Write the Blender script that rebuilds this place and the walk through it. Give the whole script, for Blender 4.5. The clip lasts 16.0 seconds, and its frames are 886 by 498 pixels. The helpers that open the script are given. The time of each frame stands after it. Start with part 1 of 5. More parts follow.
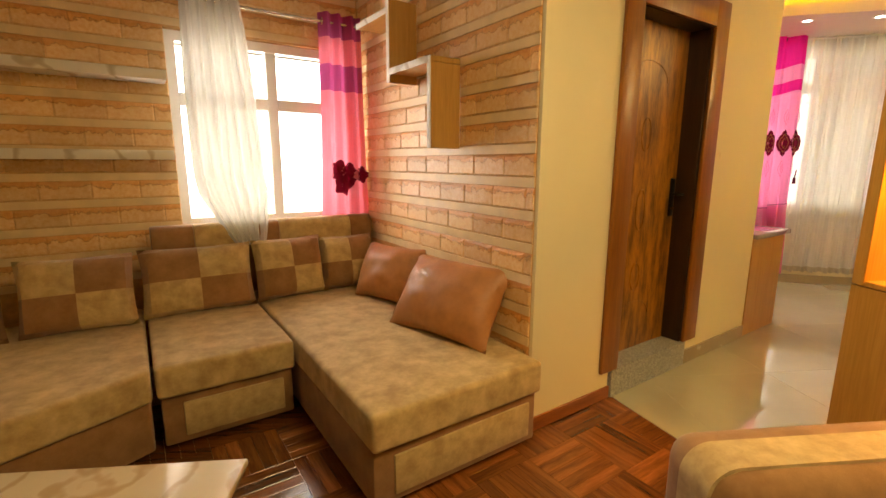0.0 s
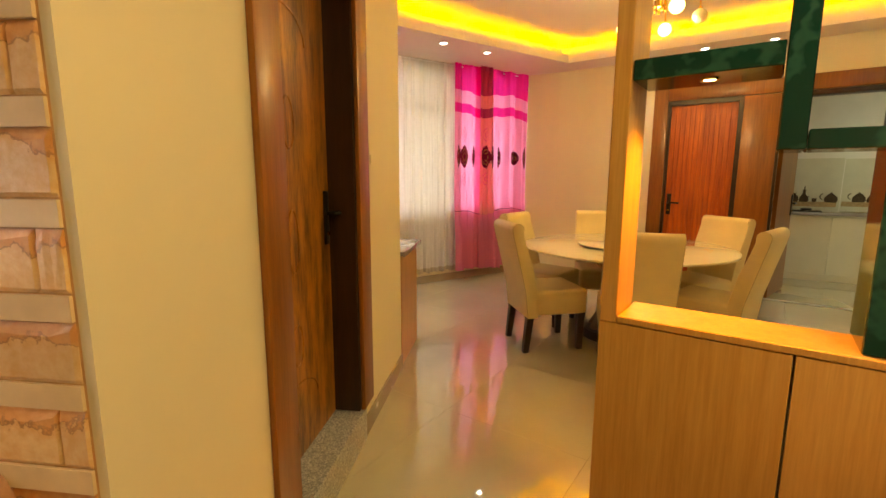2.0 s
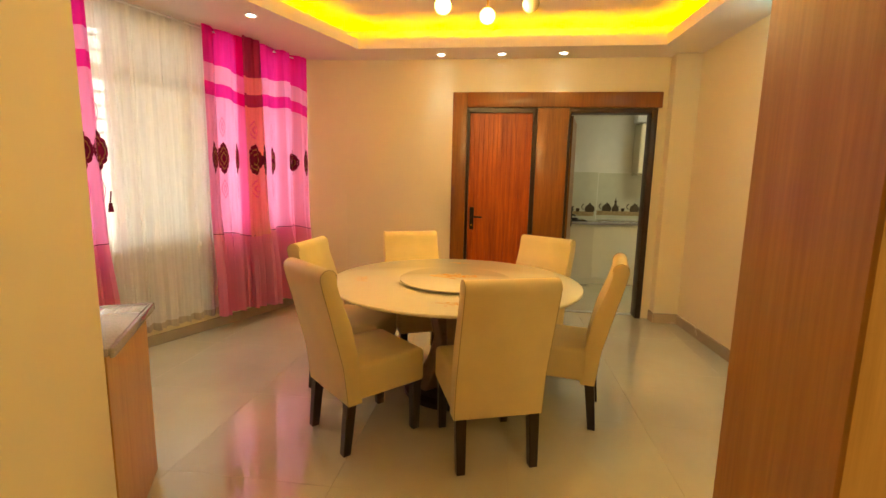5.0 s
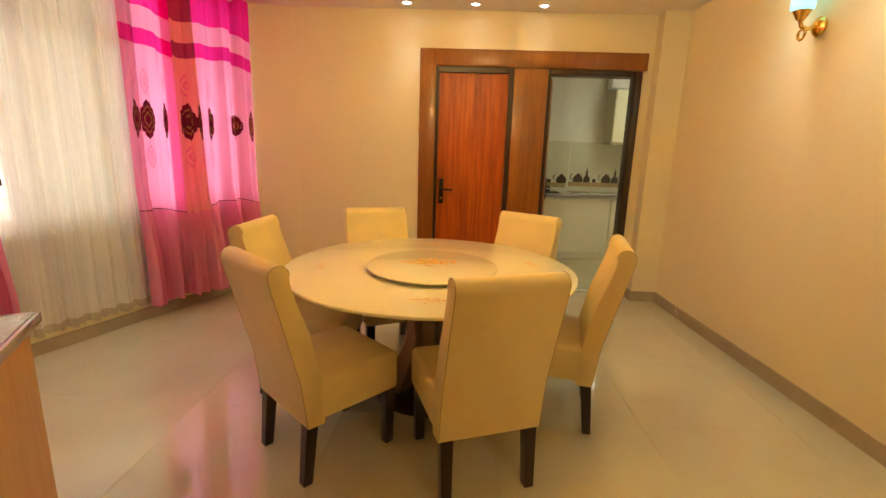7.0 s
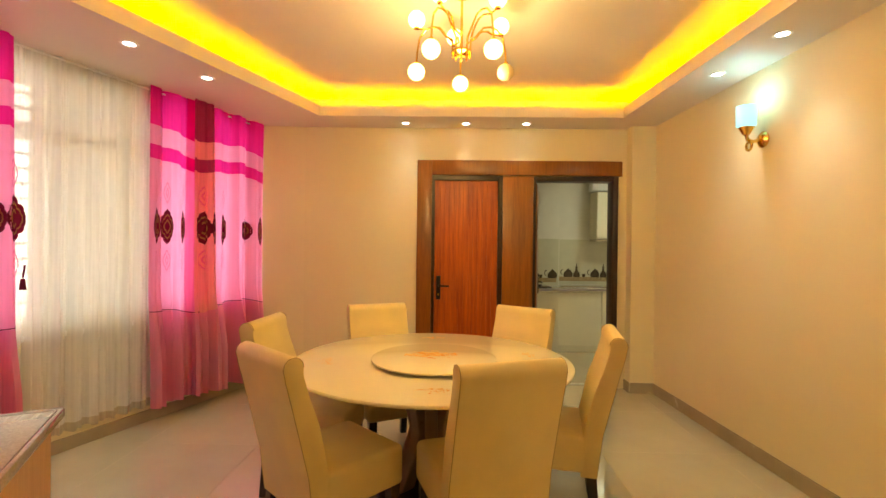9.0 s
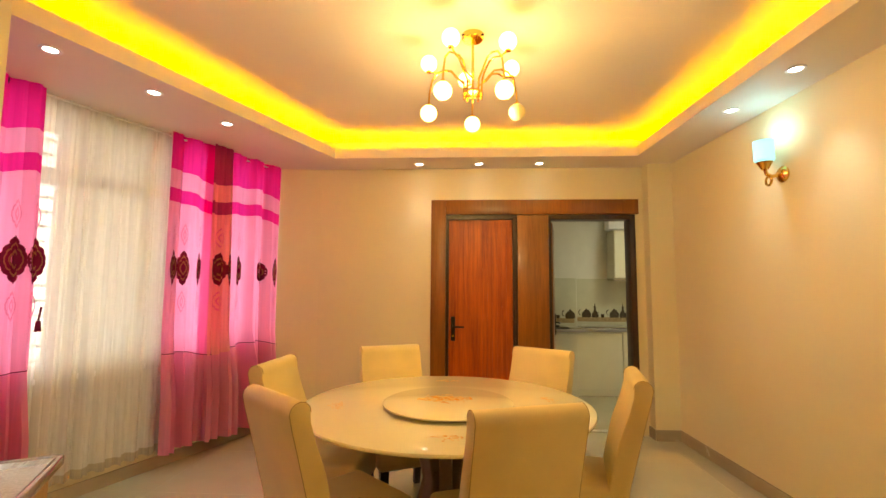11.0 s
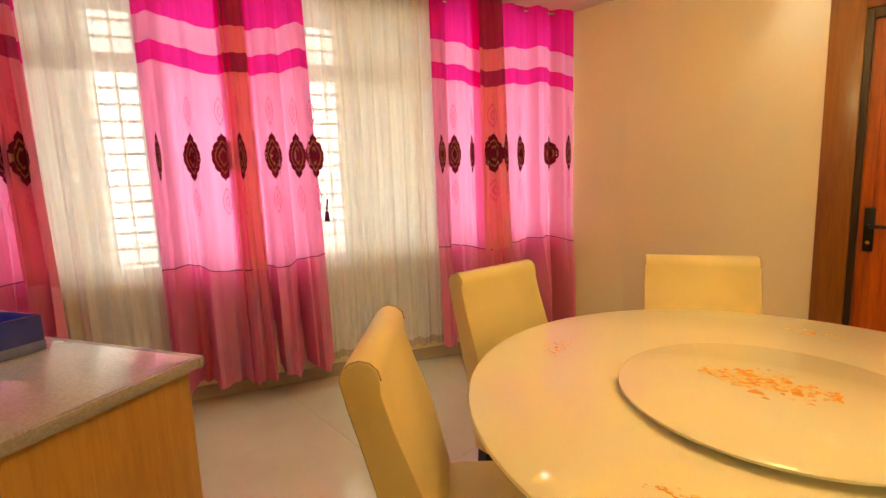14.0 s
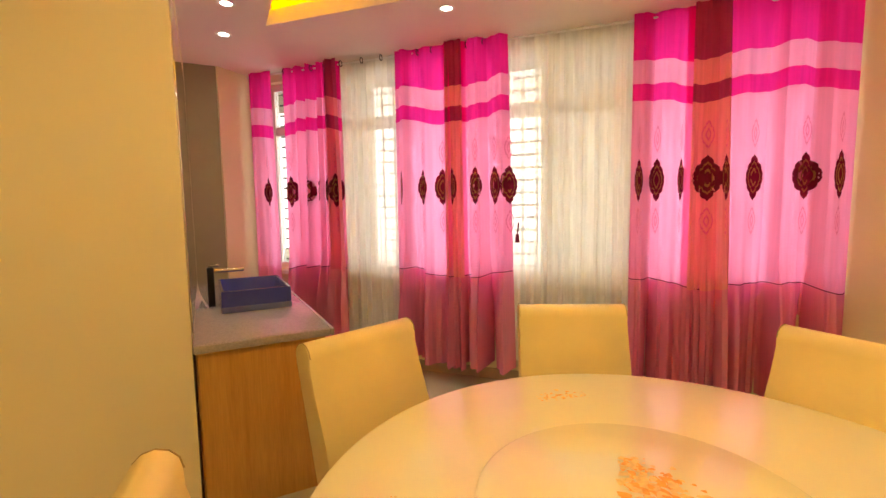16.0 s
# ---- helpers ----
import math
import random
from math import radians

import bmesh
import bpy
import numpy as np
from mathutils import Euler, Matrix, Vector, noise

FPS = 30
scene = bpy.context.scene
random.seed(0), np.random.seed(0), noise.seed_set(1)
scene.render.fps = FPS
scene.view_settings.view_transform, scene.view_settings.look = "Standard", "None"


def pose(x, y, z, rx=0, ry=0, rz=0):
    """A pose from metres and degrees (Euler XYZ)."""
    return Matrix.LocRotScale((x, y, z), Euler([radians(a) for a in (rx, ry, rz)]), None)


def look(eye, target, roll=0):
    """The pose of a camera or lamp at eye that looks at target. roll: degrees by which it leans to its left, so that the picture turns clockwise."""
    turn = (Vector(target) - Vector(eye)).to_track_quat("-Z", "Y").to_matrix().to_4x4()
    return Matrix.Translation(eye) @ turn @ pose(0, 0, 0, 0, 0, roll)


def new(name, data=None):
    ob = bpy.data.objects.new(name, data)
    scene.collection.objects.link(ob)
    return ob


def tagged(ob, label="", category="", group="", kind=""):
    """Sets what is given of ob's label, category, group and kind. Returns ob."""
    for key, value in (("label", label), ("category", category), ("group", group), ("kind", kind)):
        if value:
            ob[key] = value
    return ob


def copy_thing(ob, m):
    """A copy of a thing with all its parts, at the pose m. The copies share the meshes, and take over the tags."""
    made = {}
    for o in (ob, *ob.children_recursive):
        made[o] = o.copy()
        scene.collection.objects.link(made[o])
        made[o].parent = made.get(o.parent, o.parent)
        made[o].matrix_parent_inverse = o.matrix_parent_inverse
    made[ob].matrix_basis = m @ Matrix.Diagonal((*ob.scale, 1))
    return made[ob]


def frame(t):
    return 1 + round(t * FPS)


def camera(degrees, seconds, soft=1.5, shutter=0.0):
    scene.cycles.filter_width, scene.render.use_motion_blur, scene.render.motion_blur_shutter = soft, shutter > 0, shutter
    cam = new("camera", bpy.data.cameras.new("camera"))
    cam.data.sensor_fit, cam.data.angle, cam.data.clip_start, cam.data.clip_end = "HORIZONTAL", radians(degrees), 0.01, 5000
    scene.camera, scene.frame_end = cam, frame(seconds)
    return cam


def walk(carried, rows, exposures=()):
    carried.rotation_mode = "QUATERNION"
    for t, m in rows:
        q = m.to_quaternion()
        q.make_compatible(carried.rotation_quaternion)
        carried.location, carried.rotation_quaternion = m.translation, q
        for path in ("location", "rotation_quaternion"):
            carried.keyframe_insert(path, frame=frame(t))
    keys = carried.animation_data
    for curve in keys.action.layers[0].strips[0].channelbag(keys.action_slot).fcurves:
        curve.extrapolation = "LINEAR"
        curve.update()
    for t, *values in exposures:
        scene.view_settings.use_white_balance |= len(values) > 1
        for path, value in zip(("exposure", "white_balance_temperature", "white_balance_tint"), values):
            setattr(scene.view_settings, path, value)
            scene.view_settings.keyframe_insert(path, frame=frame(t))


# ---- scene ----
cam = camera(88.5, 16.0)
PATH = [
    (0, (1.074, 1.294, 1.335), (1.277, 3.248, 0.961), 0.2),
    (0.5, (1.101, 1.594, 1.318), (1.811, 3.43, 0.965), 0.2),
    (1, (1.172, 1.898, 1.311), (2.267, 3.535, 0.964), 0.8),
    (1.5, (1.278, 2.201, 1.300), (2.684, 3.584, 0.973), 0.5),
    (2, (1.479, 2.440, 1.303), (3.085, 3.590, 0.990), 0.2),
    (2.5, (1.703, 2.681, 1.296), (3.449, 3.612, 1.006), 0.3),
    (3, (1.866, 2.853, 1.293), (3.709, 3.583, 1.033), -0.3),
    (3.5, (2.047, 2.959, 1.304), (3.957, 3.505, 1.067), -0.5),
    (4, (2.206, 3.026, 1.286), (4.151, 3.438, 1.066), -0.2),
    (4.2, (2.253, 3.040, 1.318), (4.204, 3.408, 1.081), 0.2),
    (6.5, (2.748, 3.223, 1.422), (4.708, 3.327, 1.039), 1.5),
    (7, (2.844, 3.243, 1.404), (4.797, 3.295, 0.974), 1.8),
    (7.5, (2.893, 3.278, 1.351), (4.839, 3.269, 0.889), 2.3),
    (8, (2.831, 3.281, 1.324), (4.78, 3.259, 0.876), 2.4),
    (8.5, (2.726, 3.266, 1.344), (4.702, 3.267, 1.032), 1.6),
    (9, (2.665, 3.277, 1.403), (4.665, 3.311, 1.4), 0.7),
    (9.2, (2.657, 3.272, 1.414), (4.652, 3.327, 1.535), 0.7),
    (11.3, (2.743, 3.265, 1.38), (4.732, 3.37, 1.555), 0.3),
    (11.5, (2.776, 3.267, 1.363), (4.773, 3.353, 1.448), 0.2),
    (12, (2.895, 3.276, 1.342), (4.893, 3.316, 1.275), 0.4),
    (12.5, (3.092, 3.291, 1.322), (5.085, 3.37, 1.173), -0.3),
    (13, (3.426, 3.228, 1.315), (5.368, 3.66, 1.103), -0.4),
    (13.5, (3.693, 3.219, 1.304), (5.434, 4.171, 1.048), -0.9),
    (14, (3.951, 3.09, 1.32), (5.261, 4.577, 1.049), -2.2),
    (14.5, (4.17, 2.974, 1.327), (5.099, 4.73, 1.095), -2.7),
    (15, (4.421, 2.839, 1.365), (4.97, 4.748, 1.138), -2.6),
    (15.5, (4.674, 2.656, 1.383), (4.902, 4.633, 1.191), -1.8),
    (16, (4.866, 2.475, 1.401), (4.845, 4.466, 1.213), -0.9),
]
walk(cam, [(t, look(e, g, r)) for t, e, g, r in PATH], [(0.0, 0.84, 8500, 14), (12.0, 0.84, 8500, 14), (14.5, 0.80, 8500, 14), (16.0, 0.82, 8500, 14)])


# ---- strengths of the lights
SKY = 0.12
DAY_DINING = 66.0
DAY_LIVING = 25.0
LED = 25.0
SPOT_W = 30.0
DOWN_W = 14.5
CHAND_W = 19.0
SCONCE_W = 1.2
KITCHEN_W = 6.0
LIVING_W = 15.0
HAZE_S = 0.9

# ---- frames of reference: the living room is turned against the dining room, the window wall too
LIV = pose(1.723, 3.322, 0, 0, 0, 28.3)
WIN = pose(5.2, 5.96, 0, 0, 0, -20.5)
HOME = Matrix.Identity(4)
CEIL = 2.63

# ---- world and large lights
world = bpy.data.worlds.new("sky")
scene.world = world
world.use_nodes = True
wn = world.node_tree
sky = wn.nodes.new("ShaderNodeTexSky")
sky.sky_type = "NISHITA"
sky.sun_disc = False
sky.sun_elevation = radians(48)
sky.sun_rotation = radians(198)
wn.links.new(sky.outputs[0], wn.nodes["Background"].inputs[0])
wn.nodes["Background"].inputs[1].default_value = SKY


def lamp(name, kind, m, power, colour, size=0.1, size_y=None, spot=None):
    data = bpy.data.lights.new(name, kind)
    data.energy, data.color = power, colour
    if kind == "AREA":
        data.shape, data.size, data.size_y = "RECTANGLE", size, size_y or size
    elif kind == "SUN":
        data.angle = size
    else:
        data.shadow_soft_size = size
    if spot:
        data.spot_size, data.spot_blend = radians(spot), 1.0
    ob = new(name, data)
    ob.matrix_basis = m
    return ob


lamp("sun", "SUN", look((0, 0, 20), (2.0, 6.0, 11.0)), 2.5, (1.0, 0.95, 0.88), 0.009)
# daylight of the sky in the openings of the two windows
lamp("window_daylight", "AREA", WIN @ pose(-0.02, 0.42, 1.66, 90, 0, 180), DAY_DINING, (0.88, 0.95, 1.0), 4.2, 1.65)
lamp("window_daylight", "AREA", LIV @ pose(-0.68, 2.22, 1.5, 90, 0, 180), DAY_LIVING, (0.95, 0.97, 1.0), 1.1, 1.2)


# ---- materials
def material(name):
    mat = bpy.data.materials.new(name)
    mat.use_nodes = True
    nt = mat.node_tree
    return mat, nt, nt.nodes["Principled BSDF"]


def node(nt, kind, **inputs):
    n = nt.nodes.new(kind)
    for key, value in inputs.items():
        n.inputs[key.replace("_", " ")].default_value = value
    return n


def ramp(nt, fac, *stops):
    n = nt.nodes.new("ShaderNodeValToRGB")
    while len(n.color_ramp.elements) < len(stops):
        n.color_ramp.elements.new(0.5)
    for el, (p, c) in zip(n.color_ramp.elements, stops):
        el.position, el.color = p, (*c, 1)
    nt.links.new(fac, n.inputs[0])
    return n.outputs[0]


def mixed(nt, fac, a, b, mode="MIX"):
    n = nt.nodes.new("ShaderNodeMix")
    n.data_type, n.blend_type = "RGBA", mode
    for sock, v in ((n.inputs[0], fac), (n.inputs[6], a), (n.inputs[7], b)):
        if isinstance(v, (int, float)):
            sock.default_value = v
        elif isinstance(v, tuple):
            sock.default_value = (*v, 1)
        else:
            nt.links.new(v, sock)
    return n.outputs[2]


def coords(nt, scale=(1, 1, 1), world_space=False):
    tc = nt.nodes.new("ShaderNodeTexCoord")
    mp = nt.nodes.new("ShaderNodeMapping")
    mp.inputs["Scale"].default_value = scale
    if world_space:
        geo = nt.nodes.new("ShaderNodeNewGeometry")
        nt.links.new(geo.outputs["Position"], mp.inputs[0])
    else:
        nt.links.new(tc.outputs["Object"], mp.inputs[0])
    return mp.outputs[0]


def noise_tex(nt, vec, scale, detail=4, rough=0.55):
    n = node(nt, "ShaderNodeTexNoise", Scale=scale, Detail=detail, Roughness=rough)
    nt.links.new(vec, n.inputs["Vector"])
    return n.outputs["Fac"]


def bump(nt, bsdf, height, strength, dist=0.01):
    b = node(nt, "ShaderNodeBump", Strength=strength, Distance=dist)
    nt.links.new(height, b.inputs["Height"])
    nt.links.new(b.outputs[0], bsdf.inputs["Normal"])


def plain(name, colour, rough=0.5, metal=0.0, vary=0.08, scale=6.0, bump_s=0.1, fine=120.0, coat=0.0, world_space=True):
    """A painted, moulded or metal surface with large blotches and a fine grain."""
    mat, nt, b = material(name)
    vec = coords(nt, world_space=world_space)
    n1 = noise_tex(nt, vec, scale, 5)
    dark = tuple(c * (1 - vary) for c in colour)
    light = tuple(min(1, c * (1 + vary)) for c in colour)
    nt.links.new(ramp(nt, n1, (0.3, dark), (0.7, light)), b.inputs["Base Color"])
    n2 = noise_tex(nt, vec, fine, 3)
    r = node(nt, "ShaderNodeMapRange", To_Min=max(0.02, rough - min(0.08, rough * 0.4)), To_Max=min(1, rough + min(0.08, rough * 0.4)))
    nt.links.new(n1, r.inputs[0])
    nt.links.new(r.outputs[0], b.inputs["Roughness"])
    b.inputs["Metallic"].default_value = metal
    b.inputs["Coat Weight"].default_value = coat
    if bump_s:
        bump(nt, b, n2, bump_s, 0.004)
    return mat


def wood(name, dark, light, rough=0.4, stretch=(14, 14, 1.2), rnd=0.0, coat=0.0, contrast=(0.3, 0.7), bump_s=0.12, world_space=False, scale=1.6):
    """Grain drawn out along one axis, with fine fibres over broad streaks."""
    mat, nt, b = material(name)
    vec = coords(nt, stretch, world_space)
    if rnd:
        info = nt.nodes.new("ShaderNodeObjectInfo")
        add = nt.nodes.new("ShaderNodeVectorMath")
        sc = node(nt, "ShaderNodeMath")
        sc.operation = "MULTIPLY"
        sc.inputs[1].default_value = 37.0
        nt.links.new(info.outputs["Random"], sc.inputs[0])
        nt.links.new(vec, add.inputs[0])
        nt.links.new(sc.outputs[0], add.inputs[1])
        vec = add.outputs[0]
    n1 = noise_tex(nt, vec, scale, 6, 0.6)
    n2 = noise_tex(nt, vec, scale * 6, 4, 0.6)
    col = ramp(nt, n1, (contrast[0], dark), (contrast[1], light))
    col = mixed(nt, 0.3, col, ramp(nt, n2, (0.3, tuple(c * 0.65 for c in dark)), (0.7, light)))
    if rnd:
        v = ramp(nt, info.outputs["Random"], (0.0, (1 - rnd,) * 3), (1.0, (1 + rnd,) * 3))
        col = mixed(nt, 1.0, col, v, "MULTIPLY")
    nt.links.new(col, b.inputs["Base Color"])
    b.inputs["Roughness"].default_value = rough
    b.inputs["Coat Weight"].default_value = coat
    b.inputs["Coat Roughness"].default_value = 0.12
    bump(nt, b, n2, bump_s, 0.003)
    return mat


def cloth(name, colour, rough=0.8, vary=0.15, scale=7.0, weave=420.0, sheen=0.3, mottled=None):
    mat, nt, b = material(name)
    vec = coords(nt, world_space=False)
    n1 = noise_tex(nt, vec, scale, 6, 0.65)
    other = mottled or tuple(c * (1 + vary) for c in colour)
    nt.links.new(ramp(nt, n1, (0.35, tuple(c * (1 - vary) for c in colour)), (0.68, other)), b.inputs["Base Color"])
    b.inputs["Roughness"].default_value = rough
    b.inputs["Sheen Weight"].default_value = sheen
    n2 = noise_tex(nt, vec, weave, 2)
    n3 = noise_tex(nt, vec, 22, 4)
    bump(nt, b, mixed(nt, 0.5, n2, n3), 0.25, 0.004)
    return mat


def drape(name, colour, through_colour, let=0.6, clear=0.0, vary=0.12, gloss=0.0):
    """Woven curtain: scatters light back and lets some of it pass."""
    mat, nt, b = material(name)
    nt.nodes.remove(b)
    out = nt.nodes["Material Output"]
    vec = coords(nt, (60, 60, 1.5), world_space=True)
    n1 = noise_tex(nt, vec, 1.0, 4)
    f = ramp(nt, n1, (0.3, (1 - vary,) * 3), (0.7, (1.0,) * 3))
    d = node(nt, "ShaderNodeBsdfDiffuse")
    nt.links.new(mixed(nt, 1.0, colour, f, "MULTIPLY"), d.inputs["Color"])
    tr = node(nt, "ShaderNodeBsdfTranslucent")
    nt.links.new(mixed(nt, 1.0, through_colour, f, "MULTIPLY"), tr.inputs["Color"])
    m1 = node(nt, "ShaderNodeMixShader", Fac=let)
    nt.links.new(d.outputs[0], m1.inputs[1])
    nt.links.new(tr.outputs[0], m1.inputs[2])
    last = m1.outputs[0]
    if clear:
        tp = node(nt, "ShaderNodeBsdfTransparent")
        m2 = node(nt, "ShaderNodeMixShader")
        weave = noise_tex(nt, coords(nt, (1, 1, 1), True), 26.0, 5)
        r = node(nt, "ShaderNodeMapRange", To_Min=clear * 0.75, To_Max=min(1.0, clear * 1.25))
        nt.links.new(weave, r.inputs[0])
        nt.links.new(r.outputs[0], m2.inputs[0])
        nt.links.new(last, m2.inputs[1])
        nt.links.new(tp.outputs[0], m2.inputs[2])
        last = m2.outputs[0]
    if gloss:
        g = node(nt, "ShaderNodeBsdfGlossy", Roughness=0.36)
        g.inputs["Color"].default_value = (*colour, 1)
        m3 = node(nt, "ShaderNodeMixShader", Fac=gloss)
        nt.links.new(last, m3.inputs[1])
        nt.links.new(g.outputs[0], m3.inputs[2])
        last = m3.outputs[0]
    nt.links.new(last, out.inputs[0])
    return mat


def glow(name, colour, strength):
    mat, nt, b = material(name)
    b.inputs["Base Color"].default_value = (*colour, 1)
    b.inputs["Emission Color"].default_value = (*colour, 1)
    b.inputs["Emission Strength"].default_value = strength
    return mat


def glass(name):
    mat, nt, b = material(name)
    b.inputs["Transmission Weight"].default_value = 1.0
    b.inputs["Roughness"].default_value = 0.0
    b.inputs["IOR"].default_value = 1.45
    return mat


def speckled(name, base, specks, rough=0.25):
    mat, nt, b = material(name)
    vec = coords(nt, world_space=True)
    v = node(nt, "ShaderNodeTexVoronoi", Scale=160.0)
    nt.links.new(vec, v.inputs["Vector"])
    n = noise_tex(nt, vec, 60, 4)
    col = mixed(nt, n, base, specks)
    col = mixed(nt, 0.5, col, ramp(nt, v.outputs["Color"], (0.2, tuple(c * (0.3 if base[0] < 0.3 else 0.8) for c in base)), (0.5, base), (0.85, specks)))
    nt.links.new(col, b.inputs["Base Color"])
    b.inputs["Roughness"].default_value = rough
    b.inputs["Coat Weight"].default_value = 0.6 if rough < 0.1 else 0.0
    return mat


def marble(name, base, vein, rough=0.12, scale=2.2):
    mat, nt, b = material(name)
    vec = coords(nt, world_space=True)
    w = node(nt, "ShaderNodeTexWave", Scale=scale, Distortion=9.0, Detail=4.0)
    w.inputs["Detail Scale"].default_value = 1.6
    nt.links.new(vec, w.inputs["Vector"])
    n = noise_tex(nt, vec, 9, 5)
    col = ramp(nt, w.outputs["Fac"], (0.0, vein), (0.09, base), (1.0, base))
    col = mixed(nt, 0.25, col, ramp(nt, n, (0.3, tuple(c * 0.8 for c in base)), (0.7, base)))
    nt.links.new(col, b.inputs["Base Color"])
    b.inputs["Roughness"].default_value = rough
    return mat


def brick_face(name):
    """Moulded tan brick with rust stains that run along the broken upper edge."""
    mat, nt, b = material(name)
    vec = coords(nt)
    info = nt.nodes.new("ShaderNodeObjectInfo")
    pos = coords(nt, world_space=True)
    n = noise_tex(nt, pos, 16, 6, 0.65)
    big = noise_tex(nt, pos, 2.2, 3)
    sep = nt.nodes.new("ShaderNodeSeparateXYZ")
    nt.links.new(vec, sep.inputs[0])
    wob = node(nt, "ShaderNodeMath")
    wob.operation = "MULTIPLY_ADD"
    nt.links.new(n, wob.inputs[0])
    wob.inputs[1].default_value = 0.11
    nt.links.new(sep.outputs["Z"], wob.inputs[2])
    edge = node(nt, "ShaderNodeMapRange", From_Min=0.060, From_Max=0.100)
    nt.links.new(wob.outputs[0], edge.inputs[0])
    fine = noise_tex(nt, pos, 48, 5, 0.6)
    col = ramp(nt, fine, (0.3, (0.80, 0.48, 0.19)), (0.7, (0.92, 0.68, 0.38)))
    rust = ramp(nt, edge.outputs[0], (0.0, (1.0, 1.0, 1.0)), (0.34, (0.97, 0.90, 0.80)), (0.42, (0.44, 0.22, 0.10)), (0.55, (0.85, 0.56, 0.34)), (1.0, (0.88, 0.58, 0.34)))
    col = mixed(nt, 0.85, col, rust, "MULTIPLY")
    col = mixed(nt, ramp(nt, big, (0.4, (0, 0, 0)), (0.75, (0.3, 0.3, 0.3))), col, (0.84, 0.64, 0.42))
    col = mixed(nt, 1.0, col, ramp(nt, info.outputs["Random"], (0.0, (0.86, 0.82, 0.78)), (1.0, (1.1, 1.08, 1.04))), "MULTIPLY")
    nt.links.new(col, b.inputs["Base Color"])
    b.inputs["Roughness"].default_value = 0.40
    bump(nt, b, noise_tex(nt, pos, 70, 4), 0.35, 0.004)
    return mat


PAINT = plain("cream_wall_paint", (0.80, 0.71, 0.47), 0.62, vary=0.03, scale=1.3, bump_s=0.08, fine=220)
CEILING_PAINT = plain("white_ceiling_paint", (0.82, 0.74, 0.66), 0.6, vary=0.025, scale=1.0, bump_s=0.06, fine=200)
BRICK = brick_face("moulded_tan_brick")
LEDGE = plain("cream_moulded_band", (0.82, 0.62, 0.35), 0.40, vary=0.10, scale=9, bump_s=0.12, fine=90)
MORTAR = plain("brown_mortar", (0.66, 0.39, 0.17), 0.8, vary=0.2, scale=20)
TILE = plain("cream_polished_tile", (0.51, 0.485, 0.345), 0.035, vary=0.06, scale=2.0, bump_s=0.0, coat=1.0)
TILE.node_tree.nodes["Principled BSDF"].inputs["Coat IOR"].default_value = 1.75
GROUT = plain("tile_grout", (0.53, 0.47, 0.35), 0.4, vary=0.1)
SKIRT = plain("greige_tile_skirting", (0.42, 0.35, 0.25), 0.25, vary=0.06, scale=5)
PARQUET = wood("reddish_parquet", (0.07, 0.016, 0.006), (0.36, 0.12, 0.034), 0.22, (2.0, 26, 26), rnd=0.4, coat=0.5, scale=1.0)
SKIRT_WOOD = wood("red_brown_skirting", (0.20, 0.05, 0.015), (0.40, 0.13, 0.04), 0.3, (2, 20, 20))
DOOR_DARK = wood("dark_brown_grained_door", (0.085, 0.026, 0.006), (0.54, 0.22, 0.038), 0.28, (8, 8, 1.5), coat=0.35, contrast=(0.38, 0.62), scale=2.2)
DOOR_TRIM = wood("brown_veneer_architrave", (0.18, 0.055, 0.009), (0.35, 0.122, 0.020), 0.34, (10, 10, 0.7), coat=0.1)
DOOR_JAMB = wood("dark_brown_jamb", (0.020, 0.008, 0.003), (0.055, 0.022, 0.008), 0.35, (10, 10, 0.8))
DOOR_RED = wood("reddish_brown_grooved_door", (0.25, 0.032, 0.005), (0.68, 0.14, 0.016), 0.42, (16, 16, 0.9), coat=0.0)
OAK = wood("honey_oak_veneer", (0.48, 0.235, 0.055), (0.64, 0.36, 0.11), 0.36, (16, 16, 0.8), coat=0.15)
OAK_LIGHT = wood("pale_veneer_board", (0.55, 0.33, 0.13), (0.68, 0.45, 0.22), 0.4, (14, 14, 0.9))
TABLE_MARBLE = marble("cream_marbled_top", (0.66, 0.55, 0.37), (0.48, 0.33, 0.18), 0.15, 1.6)
MARBLE_BOARD = marble("white_marbled_board", (0.82, 0.78, 0.70), (0.50, 0.40, 0.28), 0.25, 1.4)
GREEN = marble("dark_green_marble_laminate", (0.004, 0.037, 0.027), (0.020, 0.090, 0.064), 0.10, 3.0)
GRANITE = speckled("grey_speckled_granite", (0.24, 0.25, 0.23), (0.66, 0.66, 0.60), 0.3)
COUNTER_STONE = speckled("polished_grey_granite_top", (0.33, 0.29, 0.28), (0.40, 0.36, 0.35), 0.03)
SUEDE = cloth("beige_suede", (0.50, 0.33, 0.135), 0.80, 0.20, 11.0, mottled=(0.66, 0.48, 0.225))
SUEDE_BROWN = cloth("brown_suede", (0.30, 0.145, 0.055), 0.85, 0.16, 8.0, mottled=(0.38, 0.20, 0.085))
LEATHER = plain("tan_leather", (0.46, 0.195, 0.075), 0.42, vary=0.14, scale=14, bump_s=0.3, fine=260, world_space=False)
HIDE = plain("ivory_leatherette", (0.77, 0.62, 0.295), 0.42, vary=0.05, scale=5, bump_s=0.22, fine=330, world_space=False)
SEAM = plain("brown_seam_thread", (0.42, 0.30, 0.14), 0.7)
LEG = wood("black_brown_leg", (0.008, 0.004, 0.002), (0.035, 0.016, 0.008), 0.3, (12, 12, 1))
